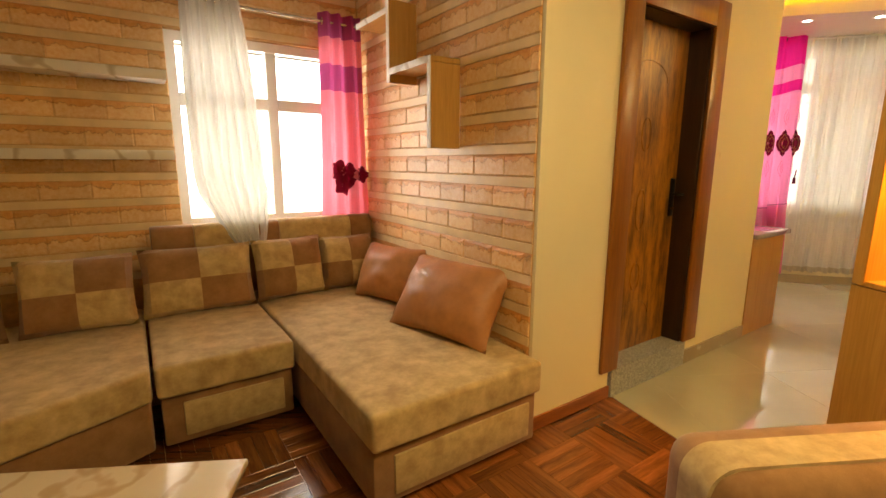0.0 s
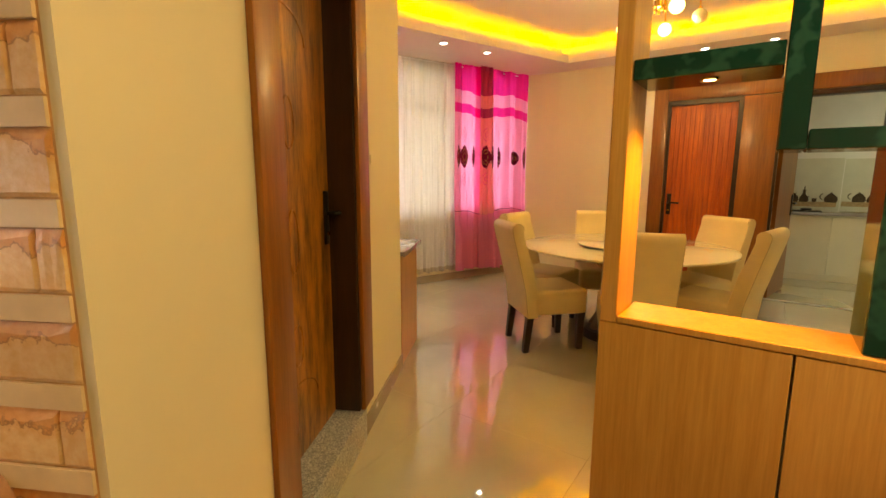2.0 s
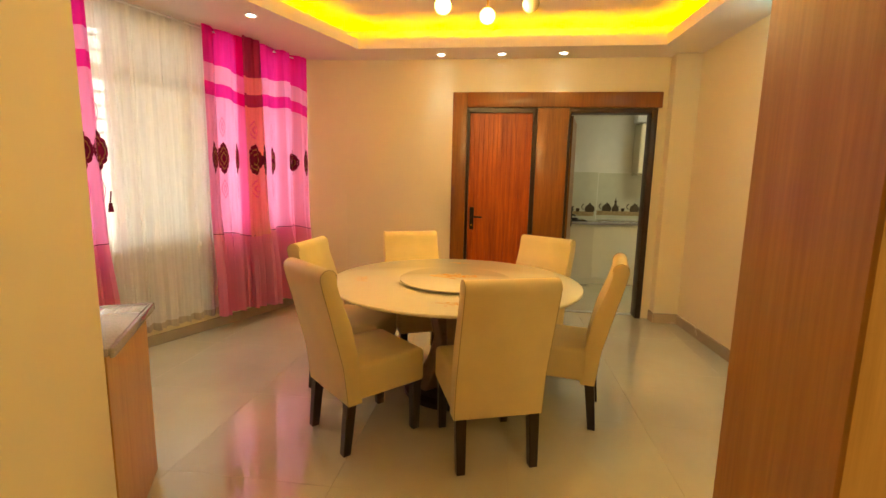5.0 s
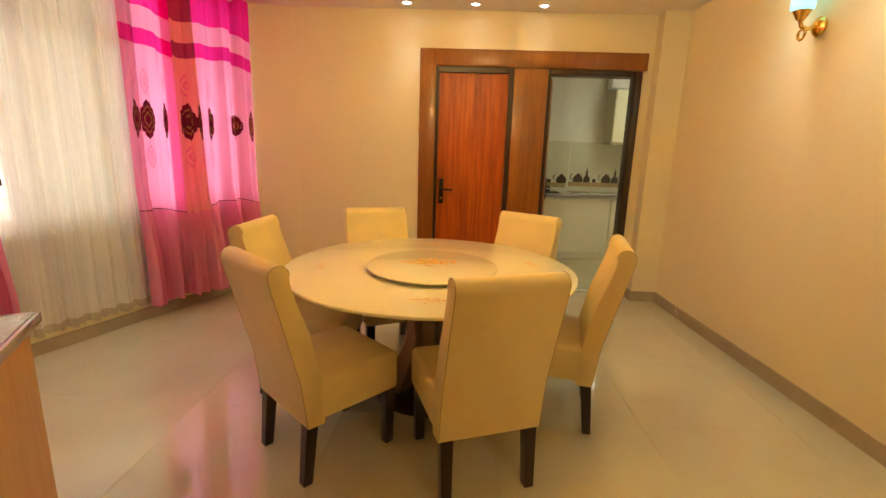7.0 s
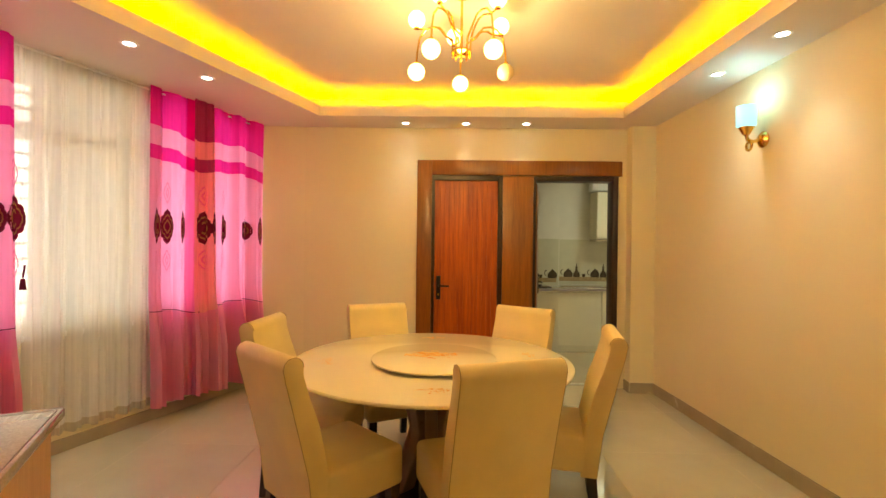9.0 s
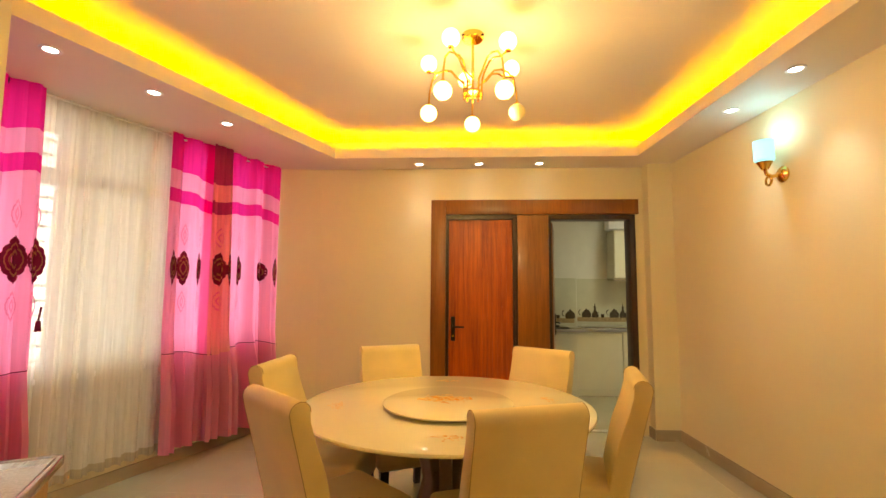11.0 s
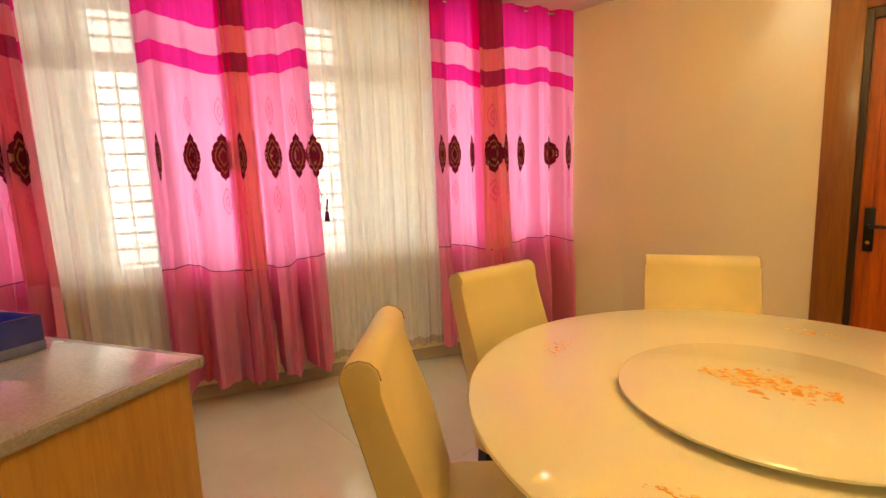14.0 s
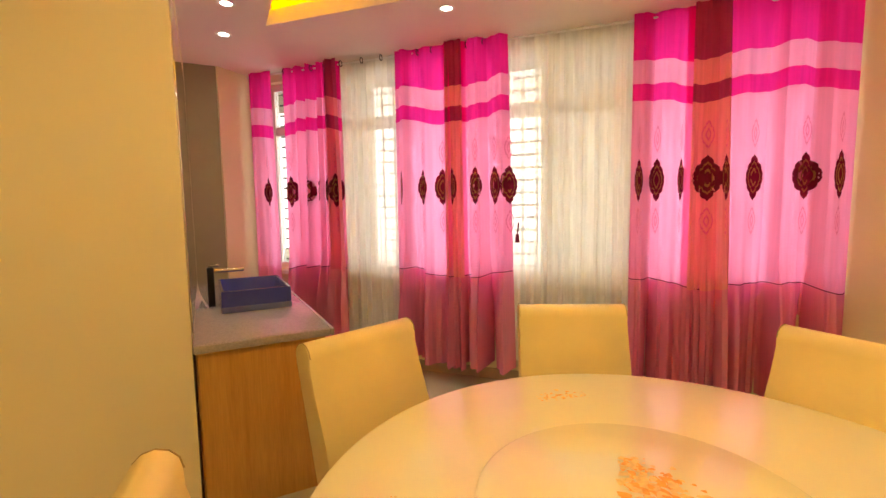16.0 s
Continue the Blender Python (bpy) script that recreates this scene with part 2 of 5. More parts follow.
TABLE_TOP = plain("ivory_glass_table_top", (0.80, 0.765, 0.55), 0.05, vary=0.02, scale=3, bump_s=0.0, coat=0.15)
ORANGE = plain("orange_flower_print", (0.86, 0.40, 0.10), 0.12, vary=0.25, scale=60, bump_s=0.0)
PALE_ORANGE = plain("pale_flower_print", (0.86, 0.62, 0.28), 0.12, vary=0.2, scale=60, bump_s=0.0)
PEDESTAL = plain("taupe_lacquer", (0.30, 0.20, 0.14), 0.3, vary=0.12, scale=9)
BRASS = plain("polished_brass", (0.80, 0.52, 0.16), 0.18, metal=1.0, vary=0.06, bump_s=0.0)
CHROME = plain("chrome", (0.72, 0.70, 0.66), 0.1, metal=1.0, vary=0.04, bump_s=0.0)
BLACK_METAL = plain("dark_bronze_metal", (0.03, 0.026, 0.02), 0.3, metal=0.8, vary=0.15, bump_s=0.0)
PVC = plain("white_window_profile", (0.85, 0.85, 0.84), 0.35, vary=0.02, bump_s=0.0)
BAR = plain("grey_window_bar", (0.10, 0.10, 0.11), 0.5, metal=0.4)
PANE = glass("window_glass")
BLUE = plain("cobalt_glazed_ceramic", (0.030, 0.042, 0.27), 0.07, vary=0.15, scale=8, bump_s=0.0, coat=0.6)
BLUE_FADE = plain("grey_blue_glaze", (0.13, 0.15, 0.32), 0.12, vary=0.15, scale=18, bump_s=0.0)
WHITE_TILE = plain("pale_kitchen_tile", (0.78, 0.76, 0.68), 0.18, vary=0.03)
SPLASH_TILE = plain("grey_green_splashback_tile", (0.62, 0.61, 0.47), 0.12, vary=0.06, scale=4, bump_s=0.0, coat=0.3)
CABINET = plain("cream_gloss_cabinet", (0.78, 0.73, 0.55), 0.15, vary=0.02, bump_s=0.0, coat=0.4)
POT_PRINT = plain("brown_pot_print", (0.075, 0.05, 0.028), 0.2, vary=0.4, scale=50, bump_s=0.0)
SAND_PRINT = plain("sandy_print", (0.42, 0.30, 0.16), 0.2, vary=0.3, scale=40, bump_s=0.0)
BLACK_GLASS = plain("black_hob_glass", (0.012, 0.012, 0.013), 0.06, vary=0.1, bump_s=0.0)
PINK = drape("light_pink_voile", (0.90, 0.30, 0.50), (1.0, 0.34, 0.62), 0.74, vary=0.08)
MAGENTA = drape("magenta_satin", (0.78, 0.03, 0.24), (1.0, 0.03, 0.38), 0.70, gloss=0.04)
MAUVE = drape("mauve_pink_satin", (0.90, 0.40, 0.54), (0.96, 0.08, 0.40), 0.46, gloss=0.28)
# overlap cloths: the double layer's weaker daylight is put into these two colours
PINK_DIMMED = drape("pink_voile_dimmed_by_overlap", (0.92, 0.41, 0.36), (0.98, 0.40, 0.40), 0.56)
MAGENTA_DIMMED = drape("magenta_satin_dimmed_by_overlap", (0.44, 0.07, 0.17), (0.52, 0.05, 0.18), 0.45)
CORAL = drape("coral_pink_voile", (0.86, 0.26, 0.33), (0.92, 0.26, 0.36), 0.6)
PLUM = drape("plum_embroidery", (0.19, 0.018, 0.045), (0.26, 0.008, 0.045), 0.3)
PLUM_GOLD = drape("gold_plum_thread", (0.42, 0.20, 0.09), (0.42, 0.10, 0.08), 0.3)
ROSE_PRINT = drape("rose_embossed_motif", (0.80, 0.22, 0.36), (0.88, 0.24, 0.44), 0.62)
SHEER = drape("cream_net", (0.94, 0.93, 0.88), (0.98, 0.98, 0.96), 0.28, clear=0.15, vary=0.12)
LACE = drape("cream_lace_border", (0.76, 0.70, 0.56), (0.70, 0.62, 0.48), 0.4, clear=0.12, vary=0.2)
PURPLE = drape("purple_band", (0.45, 0.09, 0.22), (0.52, 0.08, 0.27), 0.5)
LED_WARM = glow("yellow_led_strip", (1.0, 0.52, 0.0), LED)
LED_WHITE = glow("cool_white_led", (0.85, 0.93, 1.0), 14.0)
BULB = glow("warm_opal_globe", (1.0, 0.72, 0.24), 5.0)
BULB_OFF = plain("unlit_opal_globe", (0.78, 0.66, 0.42), 0.2, vary=0.03, bump_s=0.0)
SHADE_GLOW = glow("white_glass_shade", (0.26, 0.80, 1.0), 0.75)
END_TILE = plain("grey_olive_wall_tile", (0.30, 0.27, 0.18), 0.35, vary=0.06, scale=3)
MIRROR = plain("mirror_silver", (0.85, 0.86, 0.85), 0.02, metal=1.0, vary=0.0, bump_s=0.0)
HAZE = glow("bright_outdoor_haze", (0.90, 0.96, 1.0), HAZE_S)


# ---- mesh helpers
def done(name, bm, mat, parent=None, m=None, smooth=False):
    me = bpy.data.meshes.new(name)
    bmesh.ops.recalc_face_normals(bm, faces=bm.faces)
    bm.to_mesh(me)
    bm.free()
    for one in (mat if isinstance(mat, (list, tuple)) else [mat]):
        me.materials.append(one)
    if smooth:
        me.shade_smooth()
        me.set_sharp_from_angle(angle=radians(38))
    ob = new(name, me)
    if parent:
        ob.parent = parent
    if m is not None:
        ob.matrix_basis = m
    return ob


def part(name, bm, mat, parent, label="", m=None, smooth=True):
    return tagged(done(name, bm, mat, parent, m, smooth), label)


def thing(name, m, label, category, group=""):
    ob = new(name)
    ob.matrix_basis = m
    ob.empty_display_size = 0.1
    return tagged(ob, label, category, group)


def add_box(bm, x0, x1, y0, y1, z0, z1):
    vs = [bm.verts.new((x, y, z)) for z in (z0, z1) for x, y in ((x0, y0), (x1, y0), (x1, y1), (x0, y1))]
    fs = []
    for q in ((3, 2, 1, 0), (4, 5, 6, 7), (0, 1, 5, 4), (1, 2, 6, 5), (2, 3, 7, 6), (3, 0, 4, 7)):
        fs.append(bm.faces.new([vs[i] for i in q]))
    return vs, fs


def rbox(x0, x1, y0, y1, z0, z1, b=0.004, seg=2):
    bm = bmesh.new()
    add_box(bm, x0, x1, y0, y1, z0, z1)
    if b:
        bmesh.ops.bevel(bm, geom=list(bm.edges), offset=b, segments=seg, affect="EDGES", profile=0.5)
    return bm


def boxes(*list_of):
    bm = bmesh.new()
    for b in list_of:
        add_box(bm, *b)
    return bm


def prism(points, axis, a, b, bevel=0.0, seg=2):
    """A closed outline swept along one axis from a to b."""
    bm = bmesh.new()
    put = {"x": lambda p, q, t: (t, p, q), "y": lambda p, q, t: (p, t, q), "z": lambda p, q, t: (p, q, t)}[axis]
    v0 = [bm.verts.new(put(p, q, a)) for p, q in points]
    v1 = [bm.verts.new(put(p, q, b)) for p, q in points]
    bm.faces.new(v0)
    bm.faces.new(list(reversed(v1)))
    n = len(points)
    for i in range(n):
        bm.faces.new((v0[i], v1[i], v1[(i + 1) % n], v0[(i + 1) % n]))
    if bevel:
        bmesh.ops.recalc_face_normals(bm, faces=bm.faces)
        es = [e for e in bm.edges if len(e.link_faces) == 2 and e.calc_face_angle(0) > 0.9]
        bmesh.ops.bevel(bm, geom=es, offset=bevel, segments=seg, affect="EDGES", profile=0.5)
    return bm


def lathe(profile, seg=24, bm=None, at=(0, 0, 0)):
    """Rings of (radius, z), closed where the radius is nought."""
    bm = bm or bmesh.new()
    rings = []
    for r, z in profile:
        if r < 1e-5:
            rings.append([bm.verts.new((at[0], at[1], at[2] + z))])
        else:
            rings.append([bm.verts.new((at[0] + r * math.cos(2 * math.pi * i / seg), at[1] + r * math.sin(2 * math.pi * i / seg), at[2] + z)) for i in range(seg)])
    for p, q in zip(rings, rings[1:]):
        for i in range(seg):
            j = (i + 1) % seg
            if len(p) == 1 and len(q) == 1:
                continue
            if len(p) == 1:
                bm.faces.new((p[0], q[j], q[i]))
            elif len(q) == 1:
                bm.faces.new((p[i], p[j], q[0]))
            else:
                bm.faces.new((p[i], p[j], q[j], q[i]))
    return bm


def ball(r, at=(0, 0, 0), seg=20, rows=12, squash=1.0):
    return lathe([(r * math.sin(math.pi * i / rows), -r * squash * math.cos(math.pi * i / rows)) for i in range(rows + 1)], seg, at=at)


def tube(points, r, seg=8):
    """A round bar along a line of points."""
    bm = bmesh.new()
    pts = [Vector(p) for p in points]
    rings = []
    for i, p in enumerate(pts):
        d = (pts[min(i + 1, len(pts) - 1)] - pts[max(i - 1, 0)]).normalized()
        side = d.cross(Vector((0.13, 0.29, 0.95))).normalized()
        up = side.cross(d)
        rings.append([bm.verts.new(p + r * (math.cos(a) * side + math.sin(a) * up)) for a in (2 * math.pi * k / seg for k in range(seg))])
    for a, b in zip(rings, rings[1:]):
        for k in range(seg):
            bm.faces.new((a[k], a[(k + 1) % seg], b[(k + 1) % seg], b[k]))
    bm.faces.new(list(reversed(rings[0])))
    bm.faces.new(rings[-1])
    return bm


def sheet(fn, nu, nv, mat_of=None):
    """A surface from fn(i/nu, j/nv)."""
    bm = bmesh.new()
    g = [[bm.verts.new(fn(i / nu, j / nv)) for j in range(nv + 1)] for i in range(nu + 1)]
    for i in range(nu):
        for j in range(nv):
            f = bm.faces.new((g[i][j], g[i + 1][j], g[i + 1][j + 1], g[i][j + 1]))
            if mat_of:
                f.material_index = mat_of((i + 0.5) / nu, (j + 0.5) / nv)
    return bm


def pillow(w, h, d, puff=2.6, n=14, mat_of=None, wob=0.006, seed=0, ear=0.055):
    """A stuffed cushion standing in the x-z plane, its seam round the edge, its bottom at z 0."""
    bm = bmesh.new()

    def point(a, b, sign):
        x, z = 2 * a - 1, 2 * b - 1
        pull = 1 - ear * (1 - abs(x) ** 2) * abs(z) ** 6
        pull2 = 1 - ear * (1 - abs(z) ** 2) * abs(x) ** 6
        t = max(0.0, (1 - abs(x) ** puff)) ** 0.55 * max(0.0, (1 - abs(z) ** puff)) ** 0.55
        w2 = wob * noise.noise(Vector((x * 2 + seed, z * 2, sign * 3)))
        return (x * w / 2 * pull2, sign * (d / 2) * t + w2 * t, (z * pull + 1) * h / 2)

    for sign in (-1, 1):
        g = [[bm.verts.new(point(i / n, j / n, sign)) for j in range(n + 1)] for i in range(n + 1)]
        for i in range(n):
            for j in range(n):
                f = bm.faces.new((g[i][j], g[i + 1][j], g[i + 1][j + 1], g[i][j + 1]))
                if mat_of:
                    f.material_index = mat_of((i + 0.5) / n, (j + 0.5) / n)
    bmesh.ops.remove_doubles(bm, verts=bm.verts, dist=0.0008)
    return bm


def structure(name, bm, mat, m=None, smooth=False):
    return tagged(done(name, bm, mat, None, m, smooth), kind="structure")


def slab_with_hole(outer, hole, z):
    bm = bmesh.new()
    es = []
    for ring in (outer, hole):
        vs = [bm.verts.new((x, y, z)) for x, y in ring]
        es += [bm.edges.new((vs[i], vs[(i + 1) % len(vs)])) for i in range(len(vs))]
    bmesh.ops.triangle_fill(bm, edges=es, use_beauty=True, use_dissolve=False)
    return bm


def ring_wall(bm, ring, z0, z1):
    lo = [bm.verts.new((x, y, z0)) for x, y in ring]
    hi = [bm.verts.new((x, y, z1)) for x, y in ring]
    for i in range(len(ring)):
        j = (i + 1) % len(ring)
        bm.faces.new((lo[i], lo[j], hi[j], hi[i]))


def outset(ring, d):
    """The outline moved outwards by d."""
    c = Vector((sum(p[0] for p in ring) / len(ring), sum(p[1] for p in ring) / len(ring)))
    lines = []
    for i in range(len(ring)):
        a, b = Vector(ring[i]), Vector(ring[(i + 1) % len(ring)])
        nrm = Vector((b.y - a.y, a.x - b.x)).normalized()
        if nrm.dot(a - c) < 0:
            nrm = -nrm
        lines.append((a + nrm * d, b + nrm * d))
    res = []
    for i in range(len(ring)):
        (a, b), (p, q) = lines[i - 1], lines[i]
        r, s = b - a, q - p
        den = r.x * s.y - r.y * s.x
        t = ((p.x - a.x) * s.y - (p.y - a.y) * s.x) / den
        res.append(tuple(a + r * t))
    return res


# ---- large structure
H = 2.95
COVE = [(6.90, 1.69), (6.90, 4.52), (3.66, 5.66), (4.12, 4.75), (4.12, 1.57)]

# living room shell, in its own turned frame
brick_wall = structure("wall_brick", boxes((0.0, 0.12, 0.02, 1.93, 0, H)), MORTAR, LIV)
window_wall = structure("wall_window_living", boxes(
    (-3.6, -1.28, 1.93, 2.1, 0, H), (-0.10, 0.12, 1.93, 2.1, 0, H),
    (-1.28, -0.10, 1.93, 2.1, 0, 0.90), (-1.28, -0.10, 1.93, 2.1, 2.14, H)), MORTAR, LIV)
structure("wall_sofa_door", boxes(
    (0.0, 0.62, 0.0, 0.02, 0, H), (0.12, 0.62, 0.02, 0.16, 0, H), (1.42, 2.17, 0.0, 0.16, 0, H),
    (0.62, 1.42, 0.0, 0.16, 2.17, H), (2.17, 2.29, 0.0, 2.25, 0, H)), PAINT, LIV)
structure("wall_counter_end", boxes((2.17, 2.54, 2.25, 2.37, 0, H)), END_TILE, LIV)
structure("wall_west", boxes((-3.72, -3.6, -5.2, 2.1, 0, H)), PAINT, LIV)
structure("wall_behind_door", boxes((0.12, 2.17, 1.2, 1.3, 0, H)), PAINT, LIV)
structure("wall_south_living", boxes((-3.5, 3.1, -1.32, -1.2, 0, H)), PAINT)
structure("wall_east_living", boxes((2.83, 3.0, -1.2, 1.0, 0, H)), PAINT)

# dining room shell
structure("wall_south_dining", boxes((-4.5, 0.12, -0.12, 0.0, 0, H)), PAINT, pose(7.2, 1.268, 0, 0, 0, 2.5))
for name, b in (("wall_kitchen", (7.31, 7.45, 3.47, 4.78, 0, H)), ("wall_kitchen_pier", (7.31, 7.45, 2.42, 2.76, 0, H)), ("wall_kitchen_end", (7.31, 7.45, 1.0, 1.64, 0, H)),
                ("lintel_1", (7.31, 7.45, 2.76, 3.47, 2.15, H)), ("lintel_2", (7.31, 7.45, 1.64, 2.42, 2.15, H))):
    structure(name, boxes(b), PAINT)
structure("pilaster", boxes((7.175, 7.31, 1.2, 1.50, 0, H)), PAINT)
structure("wall_corner_facet", boxes((0.0, 0.14, 0.0, 0.75, 0, H)), PAINT, pose(7.31, 4.78, 0, 0, 0, 7))
structure("wall_window_dining", boxes(
    (-2.9, -2.22, 0.10, 0.28, 0, H), (2.14, 2.6, 0.10, 0.28, 0, H),
    (-2.22, 2.14, 0.10, 0.28, 0, 0.82), (-2.22, 2.14, 0.10, 0.28, 2.56, H)), PAINT, WIN)
structure("wall_window_return", boxes((-2.46, -2.34, -0.30, 0.10, 0, H)), PAINT, WIN)

# ceilings: a low border with a lit tray over the table
border = slab_with_hole([(-4.5, -3.0), (8.2, -3.0), (8.2, 8.5), (-4.5, 8.5)], COVE, CEIL)
LIP = CEIL + 0.092
ring_wall(border, COVE, CEIL, LIP)
ob = structure("ceiling_border", border, CEILING_PAINT)


def ring_flat(bm, inner, outer, z):
    a, b = ([bm.verts.new((x, y, z)) for x, y in r] for r in (inner, outer))
    for i in range(len(a)):
        j = (i + 1) % len(a)
        bm.faces.new((a[i], a[j], b[j], b[i]))


tray = bmesh.new()
far, lip_back = outset(COVE, 0.28), outset(COVE, 0.018)
tray.faces.new([tray.verts.new((x, y, 2.87)) for x, y in far])
ring_wall(tray, far, CEIL + 0.02, 2.87)
ring_flat(tray, COVE, lip_back, LIP)
ring_wall(tray, lip_back, CEIL + 0.02, LIP)
ring_flat(tray, lip_back, far, CEIL + 0.02)
structure("ceiling_tray", tray, CEILING_PAINT)
strip = bmesh.new()
ring_flat(strip, outset(COVE, 0.10), outset(COVE, 0.115), CEIL + 0.03)
tagged(done("led_strip", strip, LED_WARM), "yellow light strip hidden on the ceiling ledge", "light strip")

# floors
structure("ground", boxes((-40, 40, -40, 60, -3.3, -3.2)), plain("pale_ground", (0.30, 0.28, 0.22), 0.9, vary=0.2))
dining_floor = structure("floor_dining", prism([(2.84, 0.8), (7.45, 0.8), (7.45, 7.4), (2.2, 7.4), (2.21, 3.98), (2.31, 3.65), (2.84, 1.90)], "z", -0.12, -0.004), GROUT)
living_floor = structure("floor_living", boxes((-4.6, 2.83, -1.3, 5.4, -0.14, -0.016)), MORTAR)
structure("floor_behind_door", boxes((0.3, 2.17, 0.16, 1.2, 0.0, 0.165)), GRANITE, LIV)

# skirtings
def skirting(name, m, length, mat, h=0.10, t=0.012):
    structure(name, rbox(0, length, -t, 0, 0, h, 0.003, 1), mat, m)


skirting("baseboard_south", pose(7.2, 1.268, 0, 0, 0, 182.5), 4.4, SKIRT)
skirting("baseboard_pilaster", pose(7.175, 1.50, 0, 0, 0, -90), 0.235, SKIRT)
skirting("baseboard_pilaster", pose(7.31, 1.50, 0, 0, 0, 180), 0.135, SKIRT)
skirting("baseboard_kitchen", pose(7.31, 4.78, 0, 0, 0, -90), 1.16, SKIRT)
skirting("baseboard_facet", pose(7.31, 4.78, 0, 0, 0, 97) @ pose(0.6, 0, 0, 0, 0, 180), 0.6, SKIRT)
skirting("baseboard_window", WIN @ pose(-2.3, 0.10, 0), 4.6, SKIRT, 0.09)
skirting("baseboard_sofa_door", LIV @ pose(1.42, 0, 0), 0.87, SKIRT)
skirting("baseboard_brick_end", LIV @ pose(0.0, 0, 0), 0.625, SKIRT_WOOD, 0.075)


# windows
def window(name, m, x0, x1, y0, y1, z0, z1, mullions, transom, bars=True):
    """White profiles with glass, set into the wall's opening."""
    frame_ob = structure(name, boxes((x0, x0 + 0.06, y0, y1, z0, z1), (x1 - 0.06, x1, y0, y1, z0, z1), (x0 + 0.06, x1 - 0.06, y0, y1, z0, z0 + 0.06), (x0 + 0.06, x1 - 0.06, y0, y1, z1 - 0.06, z1)), PVC, m)
    for x in mullions:
        part("mullion", rbox(x - 0.035, x + 0.035, y0 + 0.004, y1 - 0.004, z0 + 0.06, z1 - 0.06, 0.006), PVC, frame_ob)
    xs = [x0 + 0.06] + [x for x in mullions] + [x1 - 0.06]
    for a, b in zip(xs, xs[1:]):
        a2, b2 = a + (0.035 if a in mullions else 0), b - (0.035 if b in mullions else 0)
        part("transom", rbox(a2, b2, y0 + 0.006, y1 - 0.006, transom - 0.04, transom + 0.04, 0.006), PVC, frame_ob)
        for lo_z, hi_z in ((z0 + 0.06, transom - 0.04), (transom + 0.04, z1 - 0.06)):
            pane = part("pane", boxes((a2, b2, (y0 + y1) / 2 - 0.003, (y0 + y1) / 2 + 0.003, lo_z, hi_z)), PANE, frame_ob, smooth=False)
            pane.visible_shadow = False
    return frame_ob


window_1 = window("window_1", WIN, -2.22, 2.14, 0.18, 0.245, 0.82, 2.56, [-1.50, -0.78, -0.05, 0.38, 0.95, 1.55], 2.13)
window_2 = window("window_2", LIV, -1.28, -0.10, 1.98, 2.05, 0.90, 2.14, [-0.64], 1.73)
structure("window_sill", rbox(-2.24, 2.16, 0.08, 0.18, 0.78, 0.818, 0.006), PVC, WIN)
structure("window_sill", rbox(-1.30, -0.08, 1.90, 1.98, 0.86, 0.898, 0.006), PVC, LIV)
grille = tagged(new("window_grille"), "grey metal security bars outside the window", "window bars")
grille.matrix_basis = WIN
for i in range(17):
    z = 0.90 + i * 0.10
    part("bar", tube([(-2.2, 0.31, z), (2.12, 0.31, z)], 0.009, 6), BAR, grille)
for i in range(37):
    x = -2.12 + i * 0.115
    part("bar", tube([(x, 0.330, 0.84), (x, 0.330, 2.55)], 0.009, 6), BAR, grille)
# overexposed outdoors
backdrop = structure("backdrop", boxes((-40, 40, 55, 55.2, -3.3, 22)), HAZE, WIN)
backdrop2 = structure("backdrop", boxes((-40, 40, 52, 52.2, -3.3, 22)), HAZE, LIV)


# ---- doors
def lever(parent, m, mat=BLACK_METAL, flip=1):
    """A tall plate with a lever, standing on the plane y = 0 towards -y."""
    plate = part("door_handle", rbox(-0.022, 0.022, -0.012, 0.0, -0.12, 0.12, 0.004), mat, parent, "dark metal handle plate", m)
    part("lever", tube([(0, -0.012, 0.02), (0, -0.045, 0.02), (flip * 0.02, -0.055, 0.02), (flip * 0.11, -0.05, 0.018)], 0.009, 10), mat, plate)
    part("keyhole", lathe([(0, 0), (0.010, 0), (0.010, 0.006), (0, 0.006)], 12), BRASS, plate, "brass lock barrel", pose(0, -0.012, -0.07, 90))


def oval_ring(cx, cz, w, h, y, r=0.006):
    pts = [(cx + w * math.cos(a), y, cz + h * math.sin(a)) for a in (2 * math.pi * k / 28 for k in range(29))]
    return tube(pts, r, 6)


# dark door beside the sofa, above a granite step
door_1 = tagged(done("door_1", boxes((0.672, 1.368, 0.125, 0.158, 0.17, 2.115)), DOOR_DARK, None, LIV), "closed dark grained wooden door with oval mouldings above a granite step", "door", kind="structure")
for cz, h in ((1.50, 0.095), (1.055, 0.122), (0.64, 0.085)):
    part("moulding", oval_ring(1.0, cz, 0.045, h, 0.125, 0.0045), DOOR_DARK, door_1)
for cz, h in ((1.80, 0.11), (0.38, 0.10)):
    part("moulding", tube([(1.0 + 0.17 * math.cos(a), 0.125, cz + h * math.sin(a)) for a in (k * math.pi / 14 for k in range(15))], 0.004, 6), DOOR_DARK, door_1)
lever(door_1, pose(1.325, 0.125, 1.12))
for name, b in (("jamb", (0.62, 0.672, 0.0, 0.16, 0.17, 2.17)), ("jamb", (1.368, 1.42, 0.0, 0.16, 0.17, 2.17)), ("head_jamb", (0.672, 1.368, 0.0, 0.16, 2.115, 2.17))):
    part(name, rbox(*b, 0.002, 1), DOOR_JAMB, door_1)
